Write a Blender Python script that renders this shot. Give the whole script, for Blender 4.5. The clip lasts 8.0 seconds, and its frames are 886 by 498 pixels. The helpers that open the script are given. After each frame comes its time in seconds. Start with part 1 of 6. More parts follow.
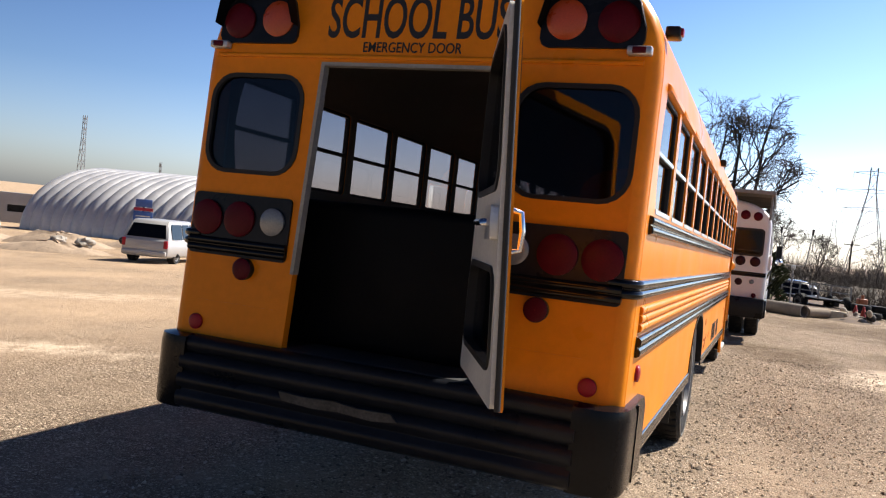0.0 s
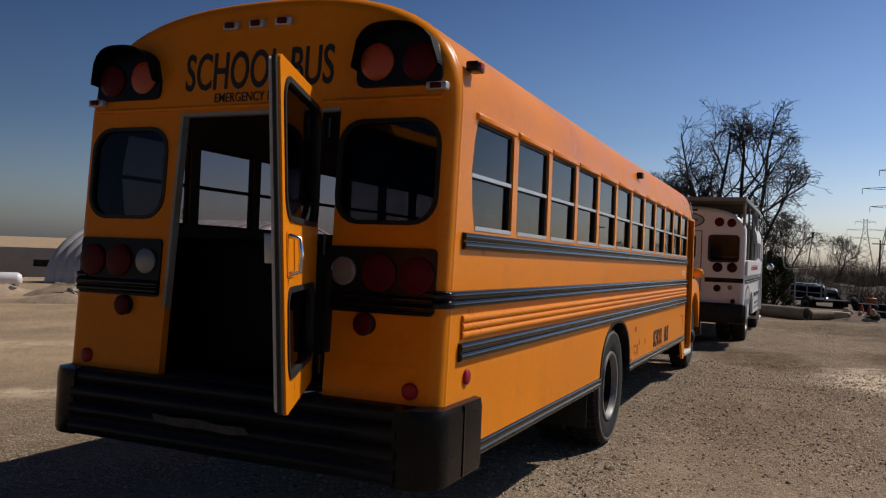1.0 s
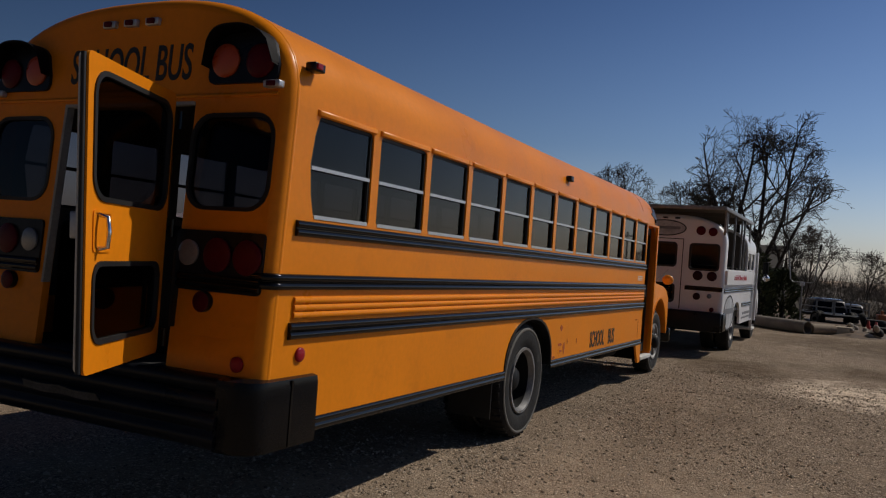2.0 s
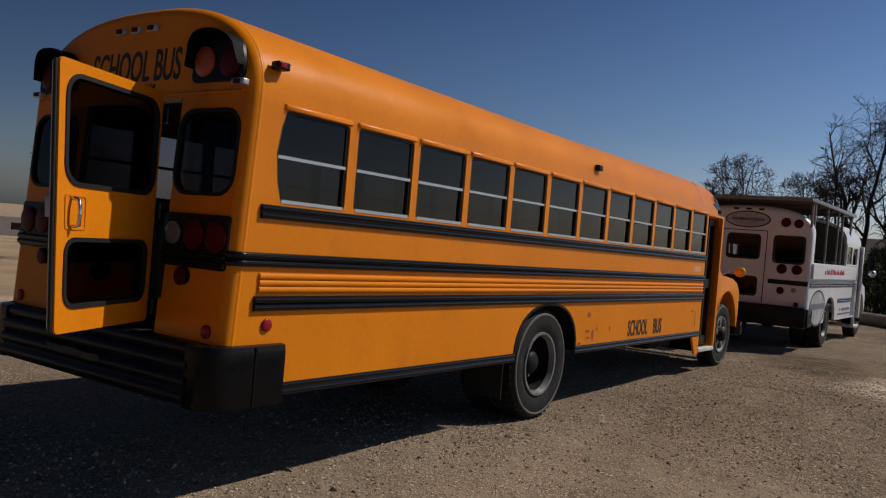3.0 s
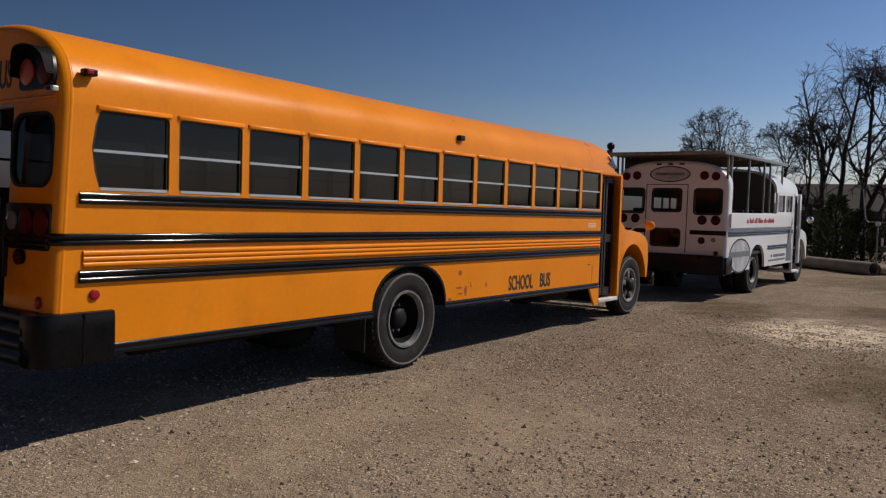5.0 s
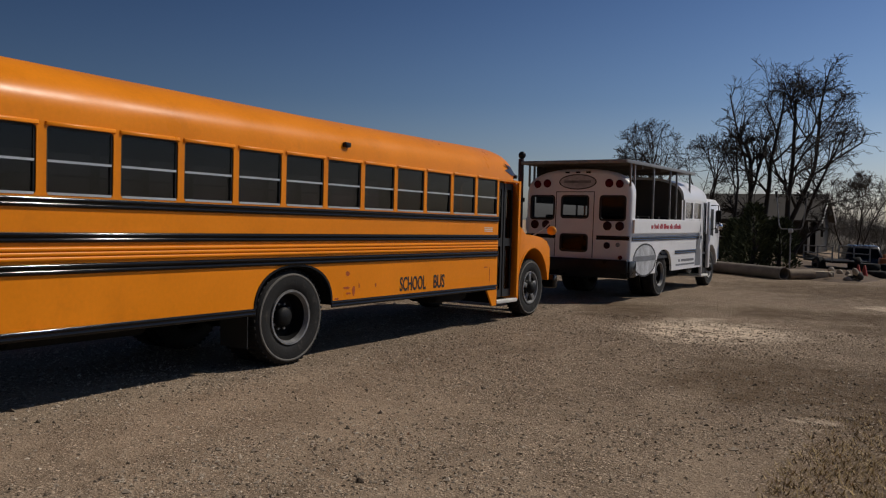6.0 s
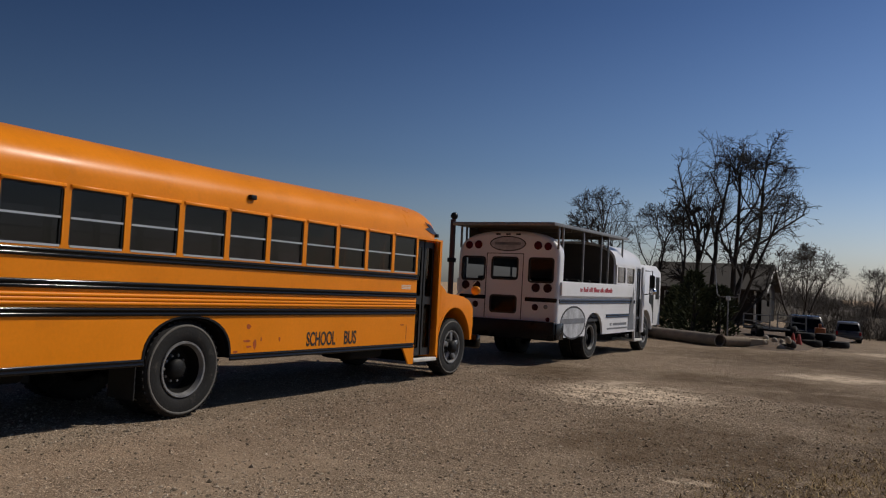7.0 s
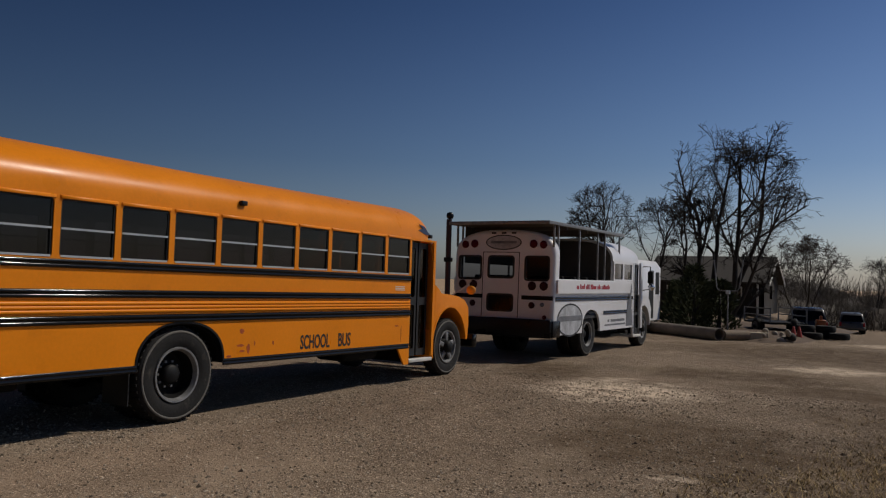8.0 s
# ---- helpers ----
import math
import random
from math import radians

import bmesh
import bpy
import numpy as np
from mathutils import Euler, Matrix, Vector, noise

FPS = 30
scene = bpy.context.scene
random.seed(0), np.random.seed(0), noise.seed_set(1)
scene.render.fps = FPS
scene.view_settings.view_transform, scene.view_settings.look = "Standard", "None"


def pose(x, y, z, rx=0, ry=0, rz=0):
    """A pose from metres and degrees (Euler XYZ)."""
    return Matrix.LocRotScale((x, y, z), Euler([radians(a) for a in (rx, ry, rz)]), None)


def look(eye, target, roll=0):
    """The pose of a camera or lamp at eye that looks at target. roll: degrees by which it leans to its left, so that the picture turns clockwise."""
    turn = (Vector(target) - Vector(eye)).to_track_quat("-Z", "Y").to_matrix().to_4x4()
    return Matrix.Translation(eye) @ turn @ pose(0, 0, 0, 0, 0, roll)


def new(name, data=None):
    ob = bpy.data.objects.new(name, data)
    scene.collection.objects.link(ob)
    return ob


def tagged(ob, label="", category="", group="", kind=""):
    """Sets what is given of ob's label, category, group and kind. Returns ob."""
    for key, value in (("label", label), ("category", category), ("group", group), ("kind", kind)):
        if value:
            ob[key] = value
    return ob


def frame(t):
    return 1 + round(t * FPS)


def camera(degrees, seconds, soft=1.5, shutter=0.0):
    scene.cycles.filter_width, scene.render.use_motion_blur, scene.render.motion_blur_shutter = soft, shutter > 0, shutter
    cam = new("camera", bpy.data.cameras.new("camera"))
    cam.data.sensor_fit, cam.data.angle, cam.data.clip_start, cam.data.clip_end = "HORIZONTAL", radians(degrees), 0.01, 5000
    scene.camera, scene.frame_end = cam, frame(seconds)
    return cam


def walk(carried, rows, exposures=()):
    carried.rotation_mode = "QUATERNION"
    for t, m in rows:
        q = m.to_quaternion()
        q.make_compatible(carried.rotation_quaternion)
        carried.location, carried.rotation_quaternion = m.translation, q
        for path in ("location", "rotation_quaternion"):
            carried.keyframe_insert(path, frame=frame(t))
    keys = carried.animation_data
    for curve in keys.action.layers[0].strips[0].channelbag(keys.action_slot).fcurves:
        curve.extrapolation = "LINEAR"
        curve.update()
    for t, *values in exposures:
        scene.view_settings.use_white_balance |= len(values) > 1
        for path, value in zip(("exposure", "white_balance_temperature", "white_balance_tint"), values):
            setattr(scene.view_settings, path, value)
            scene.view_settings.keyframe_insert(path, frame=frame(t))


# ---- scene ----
cam = camera(56.9, 8.0, soft=1.2)
PATH = [
    (0, (0.525, -3.573, 1.689), (-0.216, -1.716, 1.632), 5.9),
    (0.5, (1.061, -3.625, 1.7), (0.281, -1.784, 1.661), 5.0),
    (1, (1.572, -3.565, 1.733), (0.763, -1.736, 1.738), 2.1),
    (1.5, (2.113, -3.425, 1.711), (1.284, -1.605, 1.721), 3.1),
    (1.7, (2.353, -3.424, 1.706), (1.528, -1.602, 1.711), 3.8),
    (2.8, (3.521, -3.177, 1.718), (2.374, -1.538, 1.729), 4.0),
    (3, (3.744, -3.162, 1.719), (2.593, -1.527, 1.689), 4.5),
    (3.5, (4.257, -3.095, 1.725), (3.077, -1.484, 1.605), 3.8),
    (4, (4.691, -2.983, 1.773), (3.492, -1.389, 1.631), 2.6),
    (5.3, (5.736, -2.94, 1.807), (4.589, -1.303, 1.725), 0.9),
    (5.5, (5.931, -2.88, 1.797), (4.812, -1.223, 1.738), 1.0),
    (6, (6.439, -2.881, 1.724), (5.36, -1.198, 1.646), 1.2),
    (6.5, (6.787, -2.743, 1.698), (5.695, -1.068, 1.655), 1.4),
    (7, (7.087, -2.505, 1.666), (6.078, -0.78, 1.744), 2.6),
    (7.5, (7.253, -2.468, 1.719), (6.383, -0.669, 1.798), 2.6),
    (8, (7.293, -2.493, 1.726), (6.274, -0.773, 1.797), 1.6),
]
EXPOSURES = [(0.0, 1.0), (0.3, 0.68), (0.7, 0.0), (1.0, -0.45), (1.5, -0.92), (3.0, -0.72), (3.5, -0.74), (4.0, -0.42), (5.5, -0.56), (6.0, -0.78), (6.5, -0.66), (7.0, -0.73), (7.5, -1.19), (8.0, -1.0)]
walk(cam, [(t, look(eye, target, roll)) for t, eye, target, roll in PATH], EXPOSURES)

SUN = Vector((0.60, 0.71, 1.0)).normalized()
world = bpy.data.worlds.new("sky")
scene.world = world
world.use_nodes = True
wn = world.node_tree
wn.nodes.clear()
sky = wn.nodes.new("ShaderNodeTexSky")
sky.sky_type, sky.sun_disc = "NISHITA", False
sky.sun_elevation = math.asin(SUN.z)
sky.sun_rotation = math.atan2(SUN.x, SUN.y)
sky.air_density, sky.dust_density, sky.ozone_density = 1.0, 1.3, 1.6
bg = wn.nodes.new("ShaderNodeBackground")
bg.inputs["Strength"].default_value = 0.125
wo = wn.nodes.new("ShaderNodeOutputWorld")
# the air thins with height: pale near the horizon, deep blue above
tco = wn.nodes.new("ShaderNodeTexCoord")
sep = wn.nodes.new("ShaderNodeSeparateXYZ")
depth = wn.nodes.new("ShaderNodeValToRGB")
stops = depth.color_ramp.elements
stops[0].position, stops[0].color = 0.0, (0.58, 0.60, 0.70, 1)
stops[1].position, stops[1].color = 1.0, (0.05, 0.07, 0.13, 1)
for at, tone in ((0.05, (0.52, 0.56, 0.69, 1)), (0.14, (0.325, 0.405, 0.55, 1)), (0.32, (0.18, 0.258, 0.40, 1)), (0.6, (0.09, 0.128, 0.22, 1))):
    stops.new(at).color = tone
deep = wn.nodes.new("ShaderNodeMix")
deep.data_type, deep.blend_type = "RGBA", "MULTIPLY"
deep.inputs[0].default_value = 1.0
wn.links.new(tco.outputs["Generated"], sep.inputs[0])
wn.links.new(sep.outputs[2], depth.inputs[0])
wn.links.new(depth.outputs[0], deep.inputs[7])
wn.links.new(sky.outputs[0], deep.inputs[6])
# and brightens towards the sun's side
side = wn.nodes.new("ShaderNodeVectorMath")
side.operation = "DOT_PRODUCT"
side.inputs[1].default_value = Vector((SUN.x, SUN.y, 0)).normalized()
gain = wn.nodes.new("ShaderNodeMath")
gain.operation = "POWER"
gain.inputs[0].default_value = 2.3
glow = wn.nodes.new("ShaderNodeVectorMath")
glow.operation = "SCALE"
wn.links.new(tco.outputs["Generated"], side.inputs[0])
wn.links.new(side.outputs["Value"], gain.inputs[1])
wn.links.new(deep.outputs[2], glow.inputs[0])
wn.links.new(gain.outputs[0], glow.inputs["Scale"])
wn.links.new(glow.outputs[0], bg.inputs[0])
wn.links.new(bg.outputs[0], wo.inputs[0])
sun = new("sun", bpy.data.lights.new("sun", "SUN"))
sun.data.energy, sun.data.angle, sun.data.color = 4.9, radians(0.55), (1.0, 0.92, 0.81)
sun.matrix_world = look(SUN * 60, (0, 0, 0))


# ---- materials ----
def surface(name, base, rough=0.5, metal=0.0, vary=0.15, scale=2.0, fine=60.0, bump=0.1, coat=0.0, second=None, spread=0.5, spec=0.5):
    """Paint, rubber, wood and the like: two scales of colour variation, uneven gloss, fine relief."""
    m = bpy.data.materials.new(name)
    m.use_nodes = True
    nt = m.node_tree
    b = nt.nodes["Principled BSDF"]
    tc = nt.nodes.new("ShaderNodeTexCoord")

    def noisy(sc, detail, ro=0.6):
        n = nt.nodes.new("ShaderNodeTexNoise")
        n.inputs["Scale"].default_value, n.inputs["Detail"].default_value, n.inputs["Roughness"].default_value = sc, detail, ro
        nt.links.new(tc.outputs["Object"], n.inputs["Vector"])
        return n.outputs["Fac"]

    def ramp(fac, lo, hi, a, z):
        r = nt.nodes.new("ShaderNodeMapRange")
        r.inputs[1].default_value, r.inputs[2].default_value, r.inputs[3].default_value, r.inputs[4].default_value = lo, hi, a, z
        nt.links.new(fac, r.inputs[0])
        return r.outputs[0]

    big, small = noisy(scale, 5), noisy(fine, 3)
    mul = nt.nodes.new("ShaderNodeMath")
    mul.operation = "MULTIPLY"
    nt.links.new(ramp(big, 0.3, 0.7, 1 - vary, 1 + vary), mul.inputs[0])
    nt.links.new(ramp(small, 0.3, 0.7, 1 - vary * 0.6, 1 + vary * 0.6), mul.inputs[1])
    tint = nt.nodes.new("ShaderNodeMix")
    tint.data_type = "RGBA"
    tint.inputs[6].default_value = (*base, 1)
    tint.inputs[7].default_value = (*(second or base), 1)
    nt.links.new(ramp(noisy(scale * 1.7, 6, 0.7), spread, spread + 0.15, 0, 1), tint.inputs[0])
    sc = nt.nodes.new("ShaderNodeVectorMath")
    sc.operation = "SCALE"
    nt.links.new(tint.outputs[2], sc.inputs[0])
    nt.links.new(mul.outputs[0], sc.inputs["Scale"])
    nt.links.new(sc.outputs[0], b.inputs["Base Color"])
    nt.links.new(ramp(big, 0.25, 0.75, max(0.03, rough * 0.75), min(1, rough * 1.3)), b.inputs["Roughness"])
    b.inputs["Metallic"].default_value = metal
    b.inputs["Specular IOR Level"].default_value = spec
    b.inputs["Coat Weight"].default_value = coat
    b.inputs["Coat Roughness"].default_value = 0.12
    if bump:
        bp = nt.nodes.new("ShaderNodeBump")
        bp.inputs["Strength"].default_value, bp.inputs["Distance"].default_value = bump, 0.01
        nt.links.new(small, bp.inputs["Height"])
        nt.links.new(bp.outputs[0], b.inputs["Normal"])
    return m


def glazing(name, tint, gloss=1.45, rough=0.02):
    """Thin tinted glass: see-through, with real reflections."""
    m = bpy.data.materials.new(name)
    m.use_nodes = True
    nt = m.node_tree
    nt.nodes.clear()
    out = nt.nodes.new("ShaderNodeOutputMaterial")
    mix = nt.nodes.new("ShaderNodeMixShader")
    tr = nt.nodes.new("ShaderNodeBsdfTransparent")
    gl = nt.nodes.new("ShaderNodeBsdfGlossy")
    fr = nt.nodes.new("ShaderNodeMapRange")
    lw = nt.nodes.new("ShaderNodeLayerWeight")
    pw = nt.nodes.new("ShaderNodeMath")
    pw.operation = "POWER"
    lw.inputs["Blend"].default_value, pw.inputs[1].default_value = 0.5, 5.0
    nt.links.new(lw.outputs["Facing"], pw.inputs[0])
    nt.links.new(pw.outputs[0], fr.inputs[0])
    fr.inputs[3].default_value, fr.inputs[4].default_value = ((gloss - 1) / (gloss + 1)) ** 2, 0.9
    tr.inputs[0].default_value = (*tint, 1)
    gl.inputs["Roughness"].default_value = rough
    nt.links.new(fr.outputs[0], mix.inputs[0])
    nt.links.new(tr.outputs[0], mix.inputs[1])
    nt.links.new(gl.outputs[0], mix.inputs[2])
    nt.links.new(mix.outputs[0], out.inputs[0])
    return m


YELLOW = surface("school_bus_yellow", (0.80, 0.243, 0.008), 0.32, vary=0.06, scale=1.1, fine=25, bump=0.02, coat=0.0, spec=0.16, second=(0.72, 0.217, 0.009), spread=0.55)
BLACK = surface("black_enamel", (0.004, 0.004, 0.0045), 0.09, vary=0.25, scale=3, bump=0.008, coat=0.0, spec=0.32)
BLACK_WORN = surface("worn_black_bumper", (0.009, 0.010, 0.013), 0.3, vary=0.35, scale=2.5, fine=30, bump=0.05, second=(0.013, 0.0125, 0.012), spread=0.62, spec=0.2)
BUMPER = surface("bumper_enamel", (0.005, 0.0055, 0.007), 0.2, vary=0.3, scale=3, bump=0.02, spec=0.17)
RUBBER = surface("window_rubber", (0.007, 0.007, 0.007), 0.6, vary=0.2, bump=0.05)
TYRE = surface("tyre_rubber", (0.014, 0.0135, 0.013), 0.8, vary=0.35, scale=5, fine=40, bump=0.3, second=(0.05, 0.045, 0.038), spread=0.56, spec=0.3)
DUSTY = surface("dusty_tyre_edge", (0.13, 0.122, 0.108), 0.9, vary=0.3, scale=6, bump=0.3)
STEEL = surface("painted_wheel_steel", (0.21, 0.21, 0.21), 0.45, 0.3, vary=0.3, scale=8, bump=0.1)
STEEL_DARK = surface("near_black_steel", (0.007, 0.007, 0.007), 0.6, 0.1, vary=0.3, scale=8, bump=0.1, spec=0.25)
CHROME = surface("chrome", (0.7, 0.7, 0.72), 0.18, 1.0, vary=0.06, bump=0.0)
ALU = surface("aluminium_sash", (0.52, 0.53, 0.54), 0.38, 0.5, vary=0.1, bump=0.03)
WHITE = surface("white_enamel", (0.74, 0.74, 0.76), 0.35, vary=0.05, scale=1.4, bump=0.02, coat=0.15, second=(0.66, 0.65, 0.64), spread=0.6)
WHITE_TRIM = surface("off_white_trim", (0.62, 0.61, 0.57), 0.5, vary=0.12, scale=5, bump=0.05)
# liner colour lowered so that it carries the weak light inside the bus
LINER = surface("dimmed_interior_liner", (0.13, 0.115, 0.10), 0.6, vary=0.12, scale=2, bump=0.05)
FLOORING = surface("ribbed_rubber_floor", (0.03, 0.03, 0.032), 0.6, vary=0.3, scale=4, bump=0.2)
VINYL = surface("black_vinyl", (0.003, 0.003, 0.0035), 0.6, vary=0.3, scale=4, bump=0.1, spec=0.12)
# near-black steel: the shadow in the wheel arches is painted into it
CHASSIS = surface("shadow_dark_chassis_steel", (0.010, 0.0095, 0.009), 0.85, 0.0, vary=0.4, scale=6, bump=0.2, spec=0.15)
RUST = surface("rust", (0.40, 0.07, 0.012), 0.85, vary=0.4, scale=14, fine=90, bump=0.3)
RED = surface("red_lens", (0.28, 0.008, 0.018), 0.3, vary=0.12, scale=9, fine=120, bump=0.12, coat=0.0, spec=0.25)
RED_DIM = surface("dim_red_lens", (0.03, 0.004, 0.006), 0.35, vary=0.2, scale=9, fine=120, bump=0.12, spec=0.2)
RED_DARK = surface("dark_red_lens", (0.08, 0.0035, 0.009), 0.33, vary=0.2, scale=9, fine=120, bump=0.12, coat=0.0, spec=0.12)
AMBER = surface("amber_lens", (0.40, 0.06, 0.014), 0.3, vary=0.15, scale=9, fine=120, bump=0.12, coat=0.1)
CLEAR = surface("clear_lens", (0.20, 0.21, 0.22), 0.2, 0.2, vary=0.15, scale=9, fine=120, bump=0.15, coat=0.5)
LETTER = surface("black_lettering", (0.014, 0.013, 0.013), 0.5, vary=0.2, bump=0.0)
PRIVACY = glazing("dark_privacy_glass", (0.31, 0.30, 0.315), 1.5)
TOUR_GLASS = glazing("faintly_tinted_glass", (0.55, 0.55, 0.57), 1.22)
# same windows, two tints: the right side's dark, shaded look is put into its glass
LEFT_GLASS = glazing("left_window_glass", (0.64, 0.59, 0.60), 1.4)
SIDE_GLASS = glazing("darkened_window_glass", (0.25, 0.24, 0.255), 1.33)
CAR_GLASS = glazing("car_glass", (0.4, 0.42, 0.44), 1.5)


# ---- building helpers ----
from mathutils.geometry import tessellate_polygon


def thing(name, m, label, category, group="", kind=""):
    ob = new(name)
    ob.empty_display_size = 0.2
    ob.matrix_world = m
    return tagged(ob, label, category, group, kind)


def finish(ob, bm, material, smooth=True):
    bmesh.ops.recalc_face_normals(bm, faces=bm.faces)
    bm.to_mesh(ob.data)
    bm.free()
    ob.data.materials.append(material)
    if smooth:
        ob.data.polygons.foreach_set("use_smooth", [True] * len(ob.data.polygons))
        ob.data.set_sharp_from_angle(angle=0.95)
    return ob


def part(name, bm, material, parent, label="", m=None):
    """One mesh object under a thing or under a part."""
    ob = finish(new(name, bpy.data.meshes.new(name)), bm, material)
    ob.parent = parent
    if m is not None:
        ob.matrix_basis = m
    return tagged(ob, label)


def solo(name, bm, material, label, category, group="", kind="", m=None):
    """A thing of one mesh."""
    ob = finish(new(name, bpy.data.meshes.new(name)), bm, material)
    if m is not None:
        ob.matrix_basis = m
    return tagged(ob, label, category, group, kind)


def share(ob, parent, m, name=None):
    """One more part on the same mesh."""
    c = new(name or ob.name.split(".")[0], ob.data)
    c.parent = parent
    c.matrix_basis = m
    return c


def box(bm, x0, x1, y0, y1, z0, z1, bevel=0.0, seg=2):
    r = bmesh.ops.create_cube(bm, size=1.0)
    bmesh.ops.scale(bm, vec=(x1 - x0, y1 - y0, z1 - z0), verts=r["verts"])
    bmesh.ops.translate(bm, vec=((x0 + x1) / 2, (y0 + y1) / 2, (z0 + z1) / 2), verts=r["verts"])
    if bevel:
        edges = list({e for v in r["verts"] for e in v.link_edges})
        bmesh.ops.bevel(bm, geom=edges, offset=bevel, segments=seg, affect="EDGES", profile=0.5)
    return bm


def boxed(*a, **k):
    return box(bmesh.new(), *a, **k)


def loft(bm, rings, closed=False, caps=False):
    """Skin a list of rings of points, all of one length."""
    rows = [[bm.verts.new(p) for p in ring] for ring in rings]
    n = len(rows[0])
    for a, b in zip(rows, rows[1:]):
        for i in range(n if closed else n - 1):
            j = (i + 1) % n
            bm.faces.new((a[i], a[j], b[j], b[i]))
    if caps:
        bm.faces.new(rows[0])
        bm.faces.new(rows[-1][::-1])
    return bm


def tube(bm, pts, radii, n=8, caps=True):
    """A round bar along points, with a radius at each."""
    pts = [Vector(p) for p in pts]
    if not isinstance(radii, (list, tuple)):
        radii = [radii] * len(pts)
    rings = []
    side = None
    for i, p in enumerate(pts):
        d = (pts[min(i + 1, len(pts) - 1)] - pts[max(i - 1, 0)]).normalized()
        if side is None:
            side = d.orthogonal().normalized()
        side = (side - d * side.dot(d)).normalized()
        up = d.cross(side)
        rings.append([p + radii[i] * (math.cos(2 * math.pi * k / n) * side + math.sin(2 * math.pi * k / n) * up) for k in range(n)])
    return loft(bm, rings, closed=True, caps=caps)


def lathe(bm, profile, n=48):
    """Turn a profile of (radius, x) about the x axis."""
    rings = [[(x, r * math.cos(2 * math.pi * k / n), r * math.sin(2 * math.pi * k / n)) for k in range(n)] for r, x in profile]
    return loft(bm, rings, closed=True)


def rrect(u0, u1, v0, v1, r, n=5):
    pts = []
    for cu, cv, a0 in ((u1 - r, v1 - r, 0), (u0 + r, v1 - r, 90), (u0 + r, v0 + r, 180), (u1 - r, v0 + r, 270)):
        pts += [(cu + r * math.cos(radians(a0 + 90 * k / n)), cv + r * math.sin(radians(a0 + 90 * k / n))) for k in range(n + 1)]
    return pts


def oval(u, v, ru, rv, n=32):
    return [(u + ru * math.cos(2 * math.pi * k / n), v + rv * math.sin(2 * math.pi * k / n)) for k in range(n)]


def plate(bm, outer, holes, place, depth):
    """A sheet with openings and thickness: place(u, v, d) gives the point at depth d."""
    loops = [outer, *holes]
    flat = [p for lp in loops for p in lp]
    tris = tessellate_polygon([[Vector((u, v, 0)) for u, v in lp] for lp in loops])
    front = [bm.verts.new(place(u, v, 0)) for u, v in flat]
    back = [bm.verts.new(place(u, v, depth)) for u, v in flat]
    for a, b, c in tris:
        if len({a, b, c}) == 3:
            bm.faces.new((front[a], front[b], front[c]))
            bm.faces.new((back[c], back[b], back[a]))
    k = 0
    for lp in loops:
        n = len(lp)
        for i in range(n):
            a, b = k + i, k + (i + 1) % n
            bm.faces.new((front[a], front[b], back[b], back[a]))
        k += n
    return bm


def lettering(words, height, width, place, depth=0.003, bold=0.018):
    """Letters of the built-in font, fitted to a box; place(u, v, d) lays them on."""
    cu = bpy.data.curves.new("letters", "FONT")
    cu.body, cu.resolution_u, cu.offset = words, 4, bold
    ob = bpy.data.objects.new("letters", cu)
    scene.collection.objects.link(ob)
    bpy.context.view_layer.update()
    me = bpy.data.meshes.new_from_object(ob.evaluated_get(bpy.context.evaluated_depsgraph_get()))
    bpy.data.objects.remove(ob)
    bm = bmesh.new()
    bm.from_mesh(me)
    bpy.data.meshes.remove(me)
    us, vs = [v.co.x for v in bm.verts], [v.co.y for v in bm.verts]
    u0, u1, v0, v1 = min(us), max(us), min(vs), max(vs)
    r = bmesh.ops.extrude_face_region(bm, geom=bm.faces[:])
    up = {e for e in r["geom"] if isinstance(e, bmesh.types.BMVert)}
    for v in bm.verts:
        v.co = place((v.co.x - u0) / (u1 - u0) * width, (v.co.y - v0) / (v1 - v0) * height, depth if v in up else 0)
    return bm


def sweep(bm, path, profile):
    """Run a profile of (out, z) along plan points (x, y, nx, ny)."""
    return loft(bm, [[(x + nx * o, y + ny * o, z) for o, z in profile] for x, y, nx, ny in path], closed=True, caps=True)


def lens(bm, r, bulge, rim=0.012, n=28):
    """A round lamp lens that faces along -y, on the plane y = 0."""
    prof = [(r, 0.0), (r, -rim), (r * 0.92, -rim - bulge * 0.35), (r * 0.7, -rim - bulge * 0.75), (r * 0.35, -rim - bulge * 0.96), (0.001, -rim - bulge)]
    rings = [[(q * math.cos(2 * math.pi * k / n), y, q * math.sin(2 * math.pi * k / n)) for k in range(n)] for q, y in prof]
    return loft(bm, rings, closed=True)


# ---- ground ----
def ground_z(x, y):
    """The lot is level and falls away gently beyond the bus and towards the scrub."""
    d = max(0.0, -x - 5.0)
    fall = -2.2 * (1 - math.exp(-d / 34.0))
    bump = 0.012 * noise.noise((x * 0.7, y * 0.7, 0)) + 0.006 * noise.noise((x * 2.3, y * 2.3, 3))
    a, b = min(max((y - 26) / 30, 0), 1), min(max((x + 4) / 6, 0), 1)
    dip = 1.2 * a * a * (3 - 2 * a) * b * b * (3 - 2 * b)
    return fall - dip + bump - 0.006


